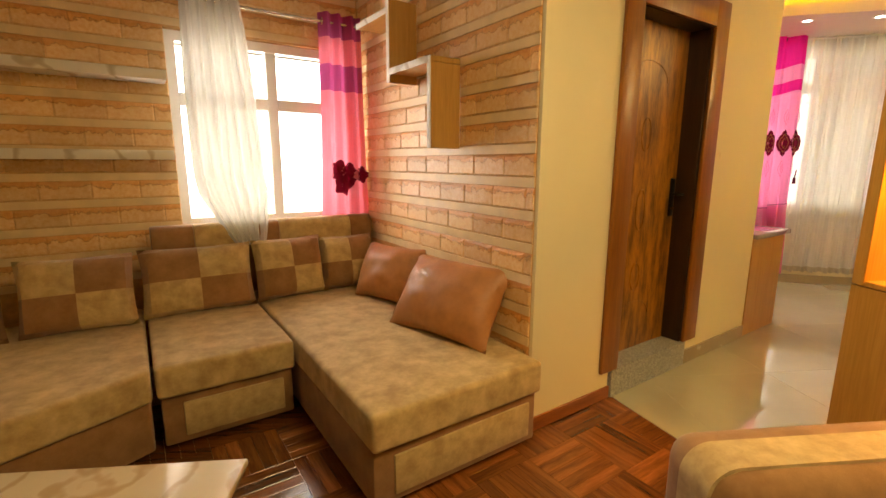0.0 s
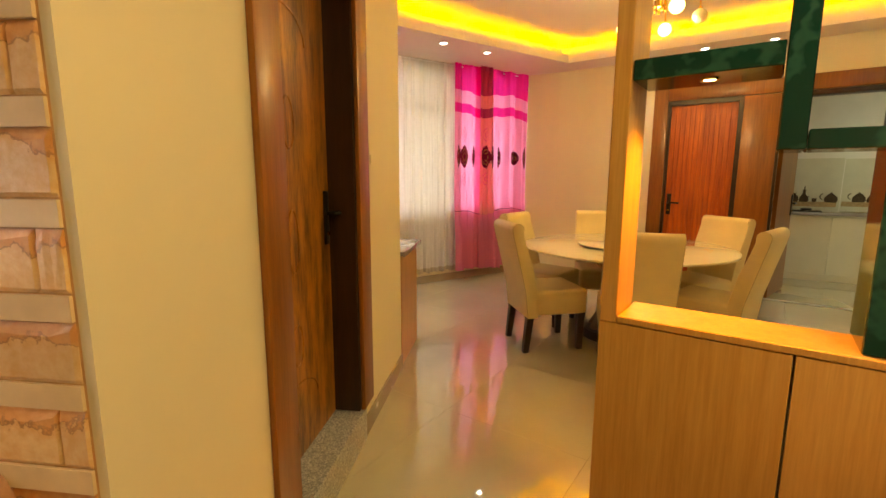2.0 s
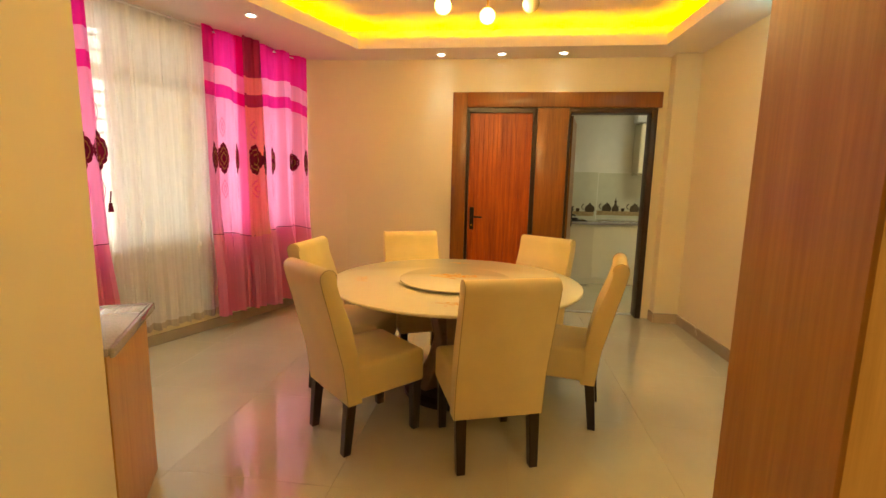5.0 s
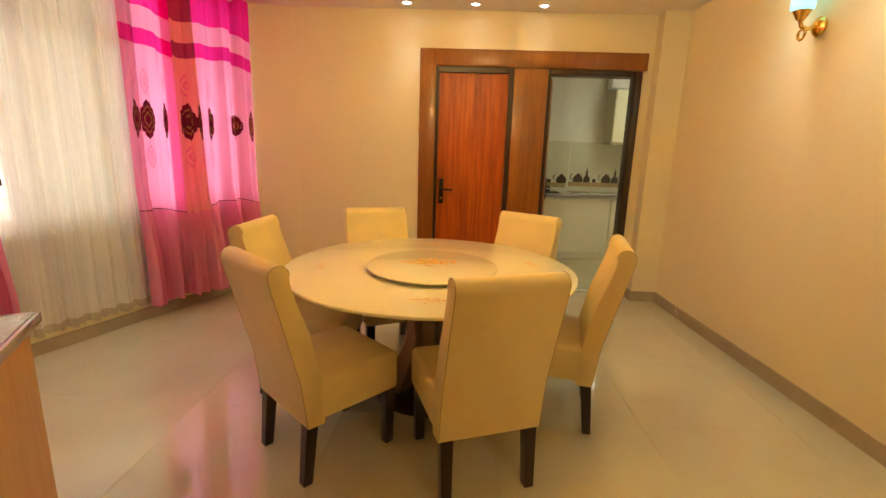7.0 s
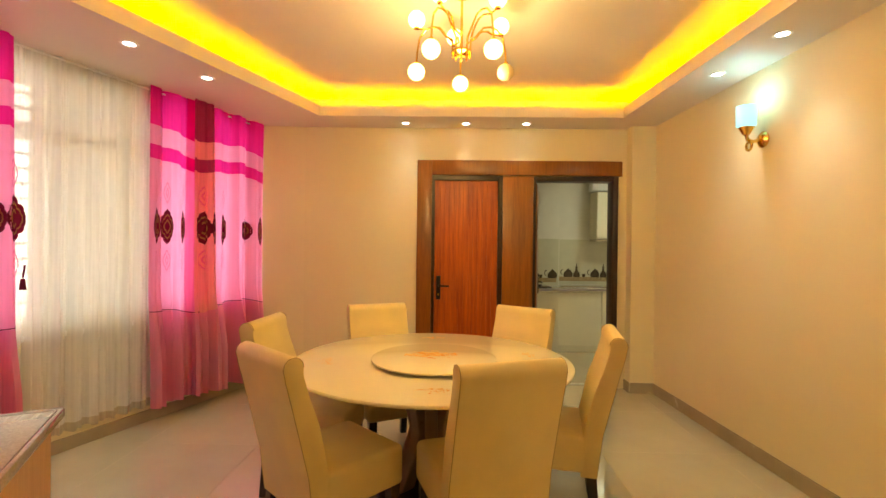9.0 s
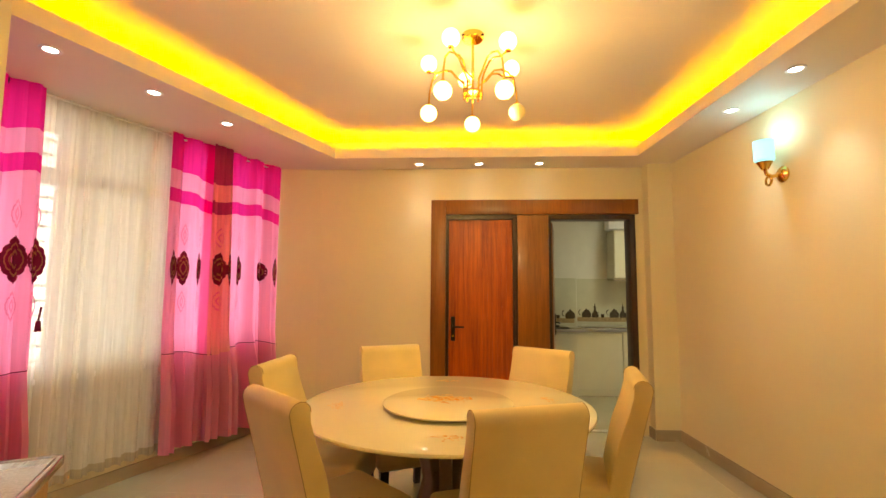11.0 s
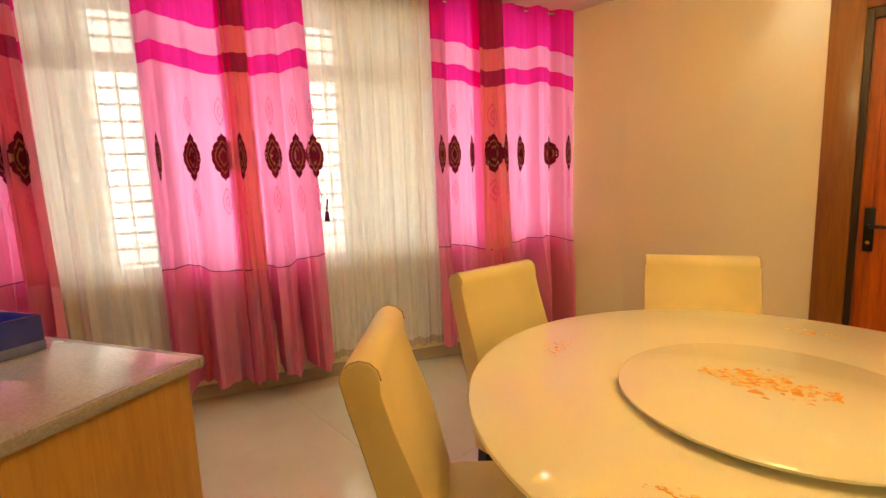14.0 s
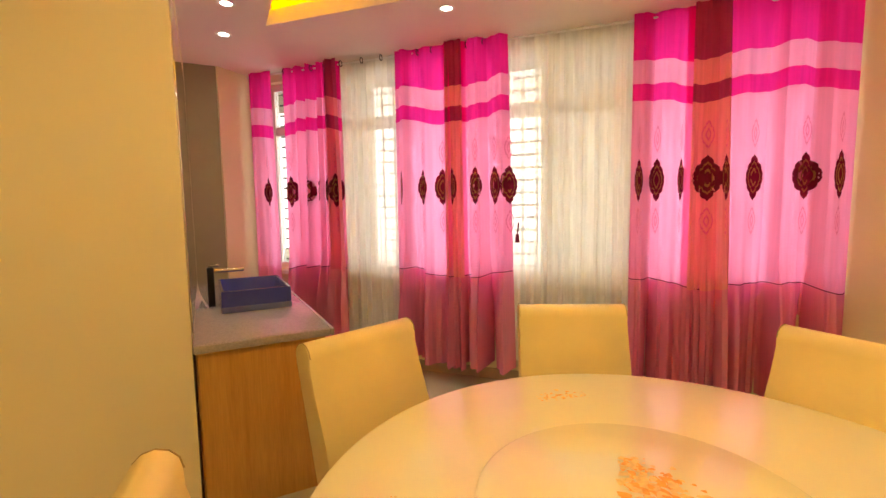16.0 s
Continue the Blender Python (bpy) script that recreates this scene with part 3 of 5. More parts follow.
for name, b in (("architrave", (0.53, 0.675, -0.022, -0.001, 0.17, 2.27)), ("architrave", (1.385, 1.535, -0.022, -0.001, 0.17, 2.27)), ("architrave", (0.675, 1.385, -0.0225, -0.001, 2.118, 2.27))):
    part(name, rbox(*b, 0.004), DOOR_TRIM, door_1, "wide brown veneer architrave")
structure("door_step", rbox(0.635, 1.42, -0.018, 0.16, 0.0, 0.168, 0.004), GRANITE, LIV)

# brown double surround with the closed door and the open way to the kitchen
door_2 = tagged(done("door_2", boxes((7.335, 7.375, 2.80, 3.445, 0.02, 2.10)), DOOR_RED), "closed reddish-brown grooved wooden door in a wide brown surround", "door", kind="structure")
for i in range(13):
    y = 2.815 + i * 0.048
    part("groove_board", rbox(7.328, 7.336, y, y + 0.0466, 0.03, 2.09, 0.0015, 1), DOOR_RED, door_2)
lever(door_2, pose(7.328, 3.40, 1.0, 0, 0, -90))
for name, b in (("jamb", (7.30, 7.45, 3.445, 3.475, 0, 2.15)), ("jamb", (7.30, 7.45, 2.755, 2.80, 0, 2.15)), ("head_jamb", (7.30, 7.45, 2.80, 3.445, 2.10, 2.15))):
    part(name, rbox(*b, 0.002, 1), DOOR_JAMB, door_2)
for name, b in (("surround_post", (7.284, 7.309, 3.475, 3.625, 0, 2.30)), ("surround_post", (7.284, 7.309, 2.445, 2.755, 0, 2.145)), ("surround_head", (7.280, 7.309, 1.555, 3.475, 2.15, 2.30))):
    part(name, rbox(*b, 0.004), DOOR_TRIM, door_2, "brown veneer surround")
opening = tagged(done("kitchen_doorway", rbox(7.288, 7.45, 2.418, 2.445, 0, 2.146, 0.003), DOOR_JAMB), "open dark-framed doorway into a pale kitchen", "doorway", kind="structure")
part("jamb", rbox(7.288, 7.45, 1.59, 1.645, 0, 2.146, 0.003), DOOR_JAMB, opening)
part("head_jamb", rbox(7.290, 7.45, 1.645, 2.418, 2.10, 2.146, 0.003), DOOR_JAMB, opening)

leaf = tagged(done("door_3", rbox(0.0, 0.70, -0.040, 0.0, 0.012, 2.09, 0.003), DOOR_TRIM, None, pose(7.455, 2.416, 0, 0, 0, -12)), "brown wooden door standing open into the kitchen", "door", kind="structure")
lever(leaf, pose(0.64, -0.040, 1.0), flip=-1)


# ---- partition between living and dining room
def partition():
    p = thing("room_divider", pose(0, 0, 0), "honey oak room divider with green marbled lattice above a panelled base", "room divider")
    part("base_panel", rbox(2.815, 3.008, 2.36, 2.822, 0, 0.882, 0.002, 1), OAK, p)
    part("base_panel", rbox(2.815, 3.008, 1.79, 2.354, 0, 0.882, 0.002, 1), OAK, p)
    part("base_panel", rbox(2.815, 3.008, 1.10, 1.784, 0, 0.882, 0.002, 1), OAK, p)
    part("ledge", rbox(2.812, 3.012, 1.10, 2.772, 0.884, 0.905, 0.003, 1), OAK, p)
    part("post", rbox(2.812, 3.004, 2.774, 2.820, 0.884, CEIL, 0.003, 1), OAK, p, "tall honey oak end post")
    # staggered green members
    for b in ((2.820, 3.006, 2.442, 2.772, 1.560, 1.615), (2.816, 3.008, 2.385, 2.440, 1.368, CEIL), (2.820, 3.006, 2.02, 2.383, 1.368, 1.413),
              (2.832, 3.022, 2.18, 2.24, 0.907, 1.373), (2.832, 3.022, 1.96, 2.018, 1.375, 2.05), (2.835, 3.02, 1.14, 1.958, 1.985, 2.05), (2.832, 3.022, 1.50, 1.56, 0.907, 1.983)):
        part("lattice_member", rbox(*b, 0.003, 1), GREEN, p, "dark green marbled member")
    spot = thing("recessed_spotlight", pose(2.91, 2.60, 1.560), "small warm recessed spotlight under the green shelf", "spotlight")
    part("trim_ring", lathe([(0.016, 0.001), (0.024, 0.001), (0.023, -0.004), (0.016, -0.003)], 24), BRASS, spot)
    part("lens", lathe([(0, -0.002), (0.0155, -0.002), (0.0155, 0.0), (0, 0.0)], 20), glow("warm_spot_lens", (1.0, 0.75, 0.4), 12.0), spot)
    lamp("shelf_spot", "SPOT", pose(2.91, 2.60, 1.550), SPOT_W, (1.0, 0.44, 0.05), 0.02, spot=125)


partition()


bell = thing("bell_push", LIV @ pose(1.645, -0.001, 1.39), "small cream plastic bell push on the painted wall", "bell push")
part("plate", rbox(-0.018, 0.018, -0.006, 0.0, -0.020, 0.020, 0.002), PAINT, bell)


# ---- washing counter
def counter():
    c = thing("vanity_cabinet", LIV, "honey oak washbasin cabinet against the wall", "cabinet")
    part("side_panel", rbox(2.31, 2.87, 0.0, 0.02, 0.0, 0.775, 0.002, 1), OAK, c)
    part("body", rbox(2.30, 2.84, 0.022, 1.72, 0.06, 0.775, 0.002, 1), OAK, c)
    for i in range(4):
        d = part("door", rbox(2.842, 2.862, 0.03 + i * 0.42, 0.44 + i * 0.42, 0.07, 0.76, 0.003, 1), OAK, c)
        part("handle", tube([(2.862, 0.40 + i * 0.42, 0.62), (2.885, 0.40 + i * 0.42, 0.62), (2.885, 0.40 + i * 0.42, 0.72), (2.862, 0.40 + i * 0.42, 0.72)], 0.005), CHROME, d, "chrome handle")
    t = thing("counter_top", LIV, "polished grey granite top on the washbasin cabinet", "countertop")
    part("slab", rbox(2.293, 2.89, -0.012, 1.74, 0.779, 0.81, 0.004), COUNTER_STONE, t)
    part("front_edge", rbox(2.8905, 2.91, -0.03, 1.74, 0.772, 0.8105, 0.007), COUNTER_STONE, t, "rounded granite front edge")
    part("side_edge", rbox(2.293, 2.89, -0.03, -0.0125, 0.772, 0.8105, 0.007), COUNTER_STONE, t, "rounded granite side edge")
    m = thing("mirror", LIV, "large frameless mirror on the wall above the counter", "mirror")
    part("glass", rbox(2.292, 2.298, 0.06, 1.70, 0.85, 2.35, 0.001, 1), MIRROR, m)


counter()


def basin():
    b = thing("wash_basin", LIV @ pose(2.62, 0.86, 0.811), "rectangular cobalt blue ceramic vessel basin on the counter", "basin")
    w, l, h, t = 0.19, 0.27, 0.125, 0.014
    bm = bmesh.new()
    # outer wall, rim and sloping bowl in one skin
    rings = []
    for x, y, z in ((w - 0.012, l - 0.012, 0), (w, l, 0.02), (w, l, h), (w - t, l - t, h), (w - t - 0.012, l - t - 0.012, 0.045), (0.03, 0.03, 0.035)):
        rings.append([bm.verts.new((sx * x, sy * y, z)) for sx, sy in ((-1, -1), (1, -1), (1, 1), (-1, 1))])
    for a, c in zip(rings, rings[1:]):
        for k in range(4):
            bm.faces.new((a[k], a[(k + 1) % 4], c[(k + 1) % 4], c[k]))
    bm.faces.new(rings[-1])
    bm.faces.new(list(reversed(rings[0])))
    bmesh.ops.bevel(bm, geom=[e for e in bm.edges], offset=0.004, segments=2, affect="EDGES")
    part("bowl", bm, BLUE, b)
    part("foot_band", rbox(-w - 0.0015, w + 0.0015, -l - 0.0015, l + 0.0015, 0.0, 0.035, 0.003), BLUE_FADE, b, "paler grey-blue glaze round the foot")
    part("drain", lathe([(0, 0.038), (0.022, 0.038), (0.024, 0.036), (0.0, 0.0355)], 20), BRASS, b, "brass drain cover")
    f = thing("tap", LIV @ pose(2.385, 0.86, 0.811), "tall dark chrome mixer tap beside the basin", "tap")
    part("column", rbox(-0.02, 0.02, -0.02, 0.02, 0.0, 0.24, 0.006), BLACK_METAL, f)
    part("spout", rbox(0.0, 0.19, -0.016, 0.016, 0.205, 0.228, 0.005), CHROME, f)
    part("lever", rbox(-0.01, 0.05, -0.012, 0.012, 0.243, 0.255, 0.004), CHROME, f)


basin()


# ---- dining furniture
def dining_chair():
    c = thing("dining_chair", pose(0, 0, 0), "high-backed ivory leatherette dining chair with black wooden legs", "chair", "chairs round the table")
    w = 0.225
    seat = rbox(-0.20, 0.245, -w, w, 0.285, 0.475, 0.028, 4)
    for v in seat.verts:
        if v.co.z > 0.44:
            v.co.z += 0.014 * (1 - (v.co.y / w) ** 2) * max(0.0, 1 - ((v.co.x - 0.02) / 0.24) ** 2)
    part("seat", seat, HIDE, c)
    # back: leaning, hollow in front, with a rolled top that curls to the rear
    front = [(-0.150, 0.27), (-0.163, 0.48), (-0.207, 0.68), (-0.258, 0.82), (-0.281, 0.90)]
    curl = [(-0.325 + 0.043 * math.cos(a), 0.932 + 0.043 * math.sin(a)) for a in (radians(d) for d in (0, 30, 60, 90, 120, 150, 180, 205))]
    rear = [(-0.357, 0.88), (-0.333, 0.79), (-0.300, 0.66), (-0.255, 0.48), (-0.230, 0.27)]
    part("backrest", prism(front + curl + rear, "y", -w, w, 0.007, 2), HIDE, c)
    for s in (-1, 1):
        part("piping", tube([(p[0] + 0.001, s * (w - 0.004), p[1]) for p in rear[::-1] + curl[::-1]], 0.0018, 6), SEAM, c, "brown stitched seam")
    for x, dx in ((-0.20, -0.03), (0.205, 0.0)):
        for s in (-1, 1):
            bm = rbox(-0.027, 0.027, -0.027, 0.027, 0, 0.30, 0.003, 1)
            for v in bm.verts:
                k = 1 - v.co.z / 0.30
                v.co.x *= 1 - 0.22 * k
                v.co.y *= 1 - 0.22 * k
                v.co.x += x + dx * k
                v.co.y += s * 0.185
            part("leg", bm, LEG, c)
    return c


first = dining_chair()
places = [(4.79, 3.815, -43), (4.715, 3.145, 19), (5.19, 2.715, 77), (5.79, 2.912, 144), (5.835, 3.69, 206), (5.373, 4.07, 267)]
first.matrix_basis = pose(places[0][0], places[0][1], 0, 0, 0, places[0][2])
for x, y, a in places[1:]:
    copy_thing(first, pose(x, y, 0, 0, 0, a))


def flower_spray(parent, cx, cy, z, length, turn, n, seed):
    """A printed spray of roses and leaves lying on the top."""
    rng = random.Random(seed)
    for k, mat in enumerate((ORANGE, PALE_ORANGE)):
        bm = bmesh.new()
        for i in range(n):
            d = rng.uniform(-1, 1)
            px, py = d * length / 2, rng.gauss(0, 0.16) * length * (1 - 0.7 * abs(d))
            r = length * rng.uniform(0.018, 0.055) * (1.1 - 0.6 * abs(d))
            a0, asp = rng.uniform(0, 6.3), rng.uniform(0.45, 1.0)
            vs = []
            for j in range(9):
                a = 2 * math.pi * j / 9
                rr = r * (1 + 0.25 * math.sin(3 * a + a0))
                x, y = rr * math.cos(a), rr * asp * math.sin(a)
                x, y = x * math.cos(a0) - y * math.sin(a0) + px, x * math.sin(a0) + y * math.cos(a0) + py
                vs.append(bm.verts.new((cx + x * math.cos(turn) - y * math.sin(turn), cy + x * math.sin(turn) + y * math.cos(turn), z + 0.0004 * k + i * 0.000012)))
            bm.faces.new(vs)
        tagged(part("flower_print", bm, mat, parent, "orange printed roses", smooth=False), kind="stuff")


def dining_table():
    t = thing("dining_table", pose(5.35, 3.375, 0), "round ivory dining table with orange flower prints on a flared pedestal", "table")
    r = 0.81
    part("tabletop", lathe([(0, 0.728), (r - 0.02, 0.728), (r - 0.004, 0.734), (r, 0.742), (r - 0.003, 0.749), (r - 0.012, 0.752), (0, 0.752)], 96), TABLE_TOP, t)
    for i, (a, d) in enumerate(((182, 0.60), (100, 0.60), (2, 0.62), (-80, 0.60))):
        flower_spray(t, d * math.cos(radians(a)), d * math.sin(radians(a)), 0.7526, 0.17, radians(a + 90), 34, i)
    # four curved blades between two discs
    part("foot", lathe([(0, 0), (0.33, 0), (0.33, 0.03), (0.30, 0.055), (0, 0.055)], 48), LEG, t, "dark round foot")
    part("collar", lathe([(0, 0.69), (0.30, 0.69), (0.32, 0.727), (0, 0.727)], 48), PEDESTAL, t)
    for k in range(8):
        a = k * math.pi / 4
        prof = [(0.26, 0.055), (0.17, 0.22), (0.13, 0.36), (0.17, 0.54), (0.29, 0.69), (0.20, 0.69), (0.09, 0.54), (0.06, 0.36), (0.09, 0.20), (0.16, 0.055)]
        part("blade", prism(prof, "y", -0.035, 0.035, 0.006, 1), PEDESTAL, t, "curved taupe blade", pose(0, 0, 0, 0, 0, math.degrees(a)))
    s = thing("lazy_susan", pose(5.27, 3.365, 0.7528), "round ivory turntable with a rose print on the table", "turntable")
    part("bearing", lathe([(0, 0), (0.15, 0), (0.15, 0.014), (0, 0.014)], 32), BLACK_METAL, s)
    part("disc", lathe([(0, 0.014), (0.348, 0.014), (0.356, 0.019), (0.356, 0.025), (0.348, 0.030), (0, 0.030)], 72), TABLE_TOP, s)
    flower_spray(s, 0.04, 0.02, 0.0306, 0.30, radians(95), 120, 9)


dining_table()


# ---- ceiling lights
def downlight(x, y, power):
    d = thing("downlight", pose(x, y, CEIL), "small round cool white recessed ceiling light", "downlight", "ceiling downlights")
    part("trim_ring", lathe([(0.034, 0.001), (0.052, 0.001), (0.050, -0.006), (0.034, -0.004)], 28), PVC, d)
    part("lens", lathe([(0, -0.002), (0.033, -0.002), (0.033, 0.0005), (0, 0.0005)], 24), LED_WHITE, d)
    lamp("downlight_beam", "SPOT", pose(x, y, CEIL - 0.012), power, (0.70, 0.90, 1.0), 0.035, spot=84)


for x, y in ((5.41, 5.255), (5.965, 5.075), (4.88, 5.44), (7.13, 3.735), (7.13, 3.14), (7.13, 2.55), (5.84, 1.45), (5.25, 1.43), (3.31, 5.79), (3.56, 5.31)):
    downlight(x, y, DOWN_W * (0.45 if x > 7 else 1.0))


def chandelier():
    """Two tiers of five arms that rise from a ring of tubes and arch outwards."""
    c = thing("chandelier", pose(5.245, 3.23, 2.87), "brass branch chandelier with round opal glass globes", "chandelier")
    part("canopy", lathe([(0, 0), (0.062, 0), (0.062, -0.028), (0.055, -0.034), (0, -0.034)], 28), BRASS, c)
    for k in range(3):
        part("canopy_screw", ball(0.007, (0.066 * math.cos(2.1 * k), 0.066 * math.sin(2.1 * k), -0.018), 8, 6), BLACK_METAL, c)
    part("stem", tube([(0, 0, -0.03), (0, 0, -0.36)], 0.008, 12), BRASS, c)
    part("hub", lathe([(0, -0.345), (0.05, -0.345), (0.058, -0.352), (0.058, -0.362), (0.02, -0.372), (0, -0.375)], 24), BRASS, c, "brass ring plate")
    part("drop_tube", tube([(0.0, 0, -0.37), (0.004, 0, -0.40)], 0.006, 8), BRASS, c)
    for k in range(5):
        for low in (True, False):
            a = radians(72 * k + (0 if low else 9))
            ca, sa = math.cos(a), math.sin(a)
            r = 0.275 if low else 0.262
            root = radians(72 * k + (0 if low else 36))
            cr, sr = 0.052 * math.cos(root), 0.052 * math.sin(root)
            line = [(cr, sr, -0.385), (cr * 1.05, sr * 1.05, -0.29)]
            top = -0.185 if low else -0.20
            for f, z in ((0.34, top - 0.06), (0.48, top - 0.012), (0.64, top), (0.80, top - 0.012)):
                line.append((f * r * ca, f * r * sa, z))
            if low:
                line += [(0.93 * r * ca, 0.93 * r * sa, -0.24), (0.985 * r * ca, 0.985 * r * sa, -0.32), (r * ca, r * sa, -0.385)]
                at = (r * ca, r * sa, -0.435)
            else:
                line += [(0.94 * r * ca, 0.94 * r * sa, -0.205), (r * ca, r * sa, -0.190)]
                at = (r * ca, r * sa, -0.150)
            arm = part("arm", tube(line, 0.0058, 8), BRASS, c)
            z = at[2] + (0.047 if low else -0.047)
            part("socket", lathe([(0, 0.012), (0.014, 0.010), (0.017, -0.006), (0, -0.008)], 14, at=(at[0], at[1], z)), BRASS, arm)
            lit = not (low and k == 4)
            part("globe", ball(0.049, at), BULB if lit else BULB_OFF, arm, "glowing opal globe" if lit else "unlit opal globe")
    lamp("chandelier_light", "POINT", pose(5.245, 3.23, 2.33), CHAND_W, (1.0, 0.77, 0.38), 0.11)


chandelier()


def sconce():
    s = thing("wall_sconce", pose(5.72, 1.205, 2.15), "brass wall lamp with a white glass shade", "wall lamp")
    part("backplate", lathe([(0, 0.0), (0.05, 0.0), (0.055, -0.012), (0.035, -0.03), (0, -0.035)], 28), BRASS, s, m=pose(0, 0, 0, 90))
    part("arm", tube([(0, 0.03, 0), (0, 0.075, -0.015), (0.0, 0.11, 0.0), (0, 0.12, 0.035)], 0.012, 10), BRASS, s)
    part("scroll", tube([(0.028 * math.cos(a), 0.10, -0.045 + 0.028 * math.sin(a)) for a in (k * math.pi / 8 for k in range(17))], 0.008, 8), BRASS, s)
    part("cup", lathe([(0, 0.03), (0.02, 0.03), (0.045, 0.075), (0.048, 0.08), (0.0, 0.078)], 24, at=(0, 0.12, 0)), BRASS, s)
    part("shade", lathe([(0.040, 0.08), (0.058, 0.09), (0.060, 0.22), (0.056, 0.22), (0.054, 0.095)], 28, at=(0, 0.12, 0)), SHADE_GLOW, s, "lit white glass shade")
    lamp("sconce_light", "POINT", pose(5.72, 1.335, 2.43), SCONCE_W, (0.34, 0.80, 1.0), 0.05)


sconce()


# ---- curtains
def folds(s, k, depth=0.035, seed=0.0):
    return depth * math.sin(k * s + seed) + 0.4 * depth * math.sin(2.3 * k * s + 1.7 + seed) + 0.10 * depth * math.sin(5.1 * k * s + 0.4 + 3 * seed)


BANDS = [(0.14, 0.865, 2), (0.865, 2.055, 0), (2.055, 2.165, 1), (2.165, 2.315, 0), (2.315, 2.628, 1)]


def hem_drop(s):
    return 0.026 * math.sin(7.4 * s + 0.6) + 0.010 * math.sin(17 * s)


def pink_panel(s0, s1, seed, k=38.0, depth=0.03, off=-0.02, label="", taper=0.0, cloths=(PINK, MAGENTA, MAUVE)):
    """One drop of banded pink cloth; its bands are pieces sewn together."""
    c = thing("curtain", WIN, label or "banded pink and magenta drape with plum medallions", "curtain", "pink window drapes")

    def at(s, z):
        d = depth * (0.8 + 0.45 * math.sin(7.3 * s + seed)) * (1.75 - 1.0 * z / 2.6)
        loose = min(1.0, max(0.0, (1.0 - z) / 0.45))
        d *= 1 + 1.3 * loose
        lean = taper * (1 - (z - 0.1) / 2.5) * (s - s0) / max(0.01, s1 - s0)
        return (s + lean, off - 0.02 * loose + folds(s, k, d, seed) + loose * (0.013 * math.sin(88 * s + 3 * seed) + 0.008 * math.sin(57 * s + seed)) - 0.015 * (2.6 - z) * math.sin(k * s * 0.5 + seed) * 0.4, z)

    for z0, z1, kind in BANDS:
        n = max(8, int((s1 - s0) / 0.012))
        rows = max(2, int((z1 - z0) / 0.12))

        def fn(a, b, z0=z0, z1=z1):
            s = s0 + (s1 - s0) * a
            lo_z = z0 + (0.015 * math.sin(6 * s + seed) if z0 < 0.2 else hem_drop(s))
            hi_z = z1 + (0 if z1 > 2.6 else hem_drop(s))
            return at(s, lo_z + (hi_z - lo_z) * b)

        name = ("body_cloth", "magenta_band", "satin_hem")[kind]
        part(name, sheet(fn, n, rows), cloths[kind], c)
    if s1 - s0 > 0.3:
        part("seam", sheet(lambda a, b: tuple(Vector(at(s0 + (s1 - s0) * a, 0.868 + hem_drop(s0 + (s1 - s0) * a) + 0.006 * b)) + Vector((0, -0.003, 0))), int((s1 - s0) / 0.012), 1), PLUM, c)
    return c, at


def medallion(parent, at, s, w, h=0.29, z=1.55):
    """An embroidered motif: scalloped outline, a lighter vein figure in it, and a faint spray above and below."""
    half = ((-1, 0), (-0.92, 0.12), (-0.84, 0.34), (-0.74, 0.47), (-0.64, 0.44), (-0.58, 0.70), (-0.46, 0.90), (-0.32, 0.92), (-0.26, 1.04), (-0.10, 1.14), (0, 1.10))
    ring_points = [(r, q) for q, r in half] + [(r, -q) for q, r in half[-2::-1]] + [(-r, -q) for q, r in half[1:]] + [(-r, q) for q, r in half[-2:0:-1]]

    def outline(k, n, grow):
        x, y = ring_points[k]
        return grow * x * w / 2, grow * y * h / 2

    def disc(name, grow, mat, lift, inner=0.0, dz=0.0, sq=1.0):
        bm = bmesh.new()
        n = len(ring_points)
        rings = []
        for f in (inner, 0.6 * 1.0 if not inner else (inner + 1) / 2, 1.0):
            ring = []
            for k in range(n):
                x, y = outline(k, n, grow * f)
                p = Vector(at(s + x * sq, z + dz + y))
                ring.append(bm.verts.new(p + Vector((0, -lift, 0))))
            rings.append(ring)
        for a, b in zip(rings, rings[1:]):
            for k in range(n):
                bm.faces.new((a[k], a[(k + 1) % n], b[(k + 1) % n], b[k]))
        if not inner:
            bmesh.ops.remove_doubles(bm, verts=bm.verts, dist=1e-5)
        part(name, bm, mat, parent, "embroidered plum medallion" if name == "medallion" else "")

    disc("medallion", 1.0, PLUM, 0.004)
    disc("vein_figure", 0.72, PLUM_GOLD, 0.006, inner=0.86)
    disc("vein_figure", 0.42, PLUM_GOLD, 0.006, inner=0.70)
    for dz in (0.27, -0.27):
        disc("spray", 0.62, ROSE_PRINT, 0.003, inner=0.80, dz=dz, sq=0.7)
        disc("spray", 0.30, ROSE_PRINT, 0.003, inner=0.55, dz=dz, sq=0.6)


c1, at1 = pink_panel(1.30, 2.19, 0.3, 26, 0.03)
for s, w in ((1.69, 0.09), (1.955, 0.135), (2.11, 0.045)):
    medallion(c1, at1, s, w)
c2, at2 = pink_panel(0.98, 1.50, 1.2, 34, 0.03)
for s, w in ((1.03, 0.045), (1.14, 0.08), (1.285, 0.035)):
    medallion(c2, at2, s, w)
# overlap strips wear darker cloths in place of light lost through two layers
c3, at3 = pink_panel(1.33, 1.53, 0.7, 78, 0.036, -0.075, "gathered overlap of the pink drape with a plum medallion", taper=0.06, cloths=(PINK_DIMMED, MAGENTA_DIMMED, MAUVE))
for s, w in ((1.415, 0.135), (1.505, 0.04)):
    medallion(c3, at3, s, w)
c4, at4 = pink_panel(-0.78, -0.19, 0.9, 30, 0.03)
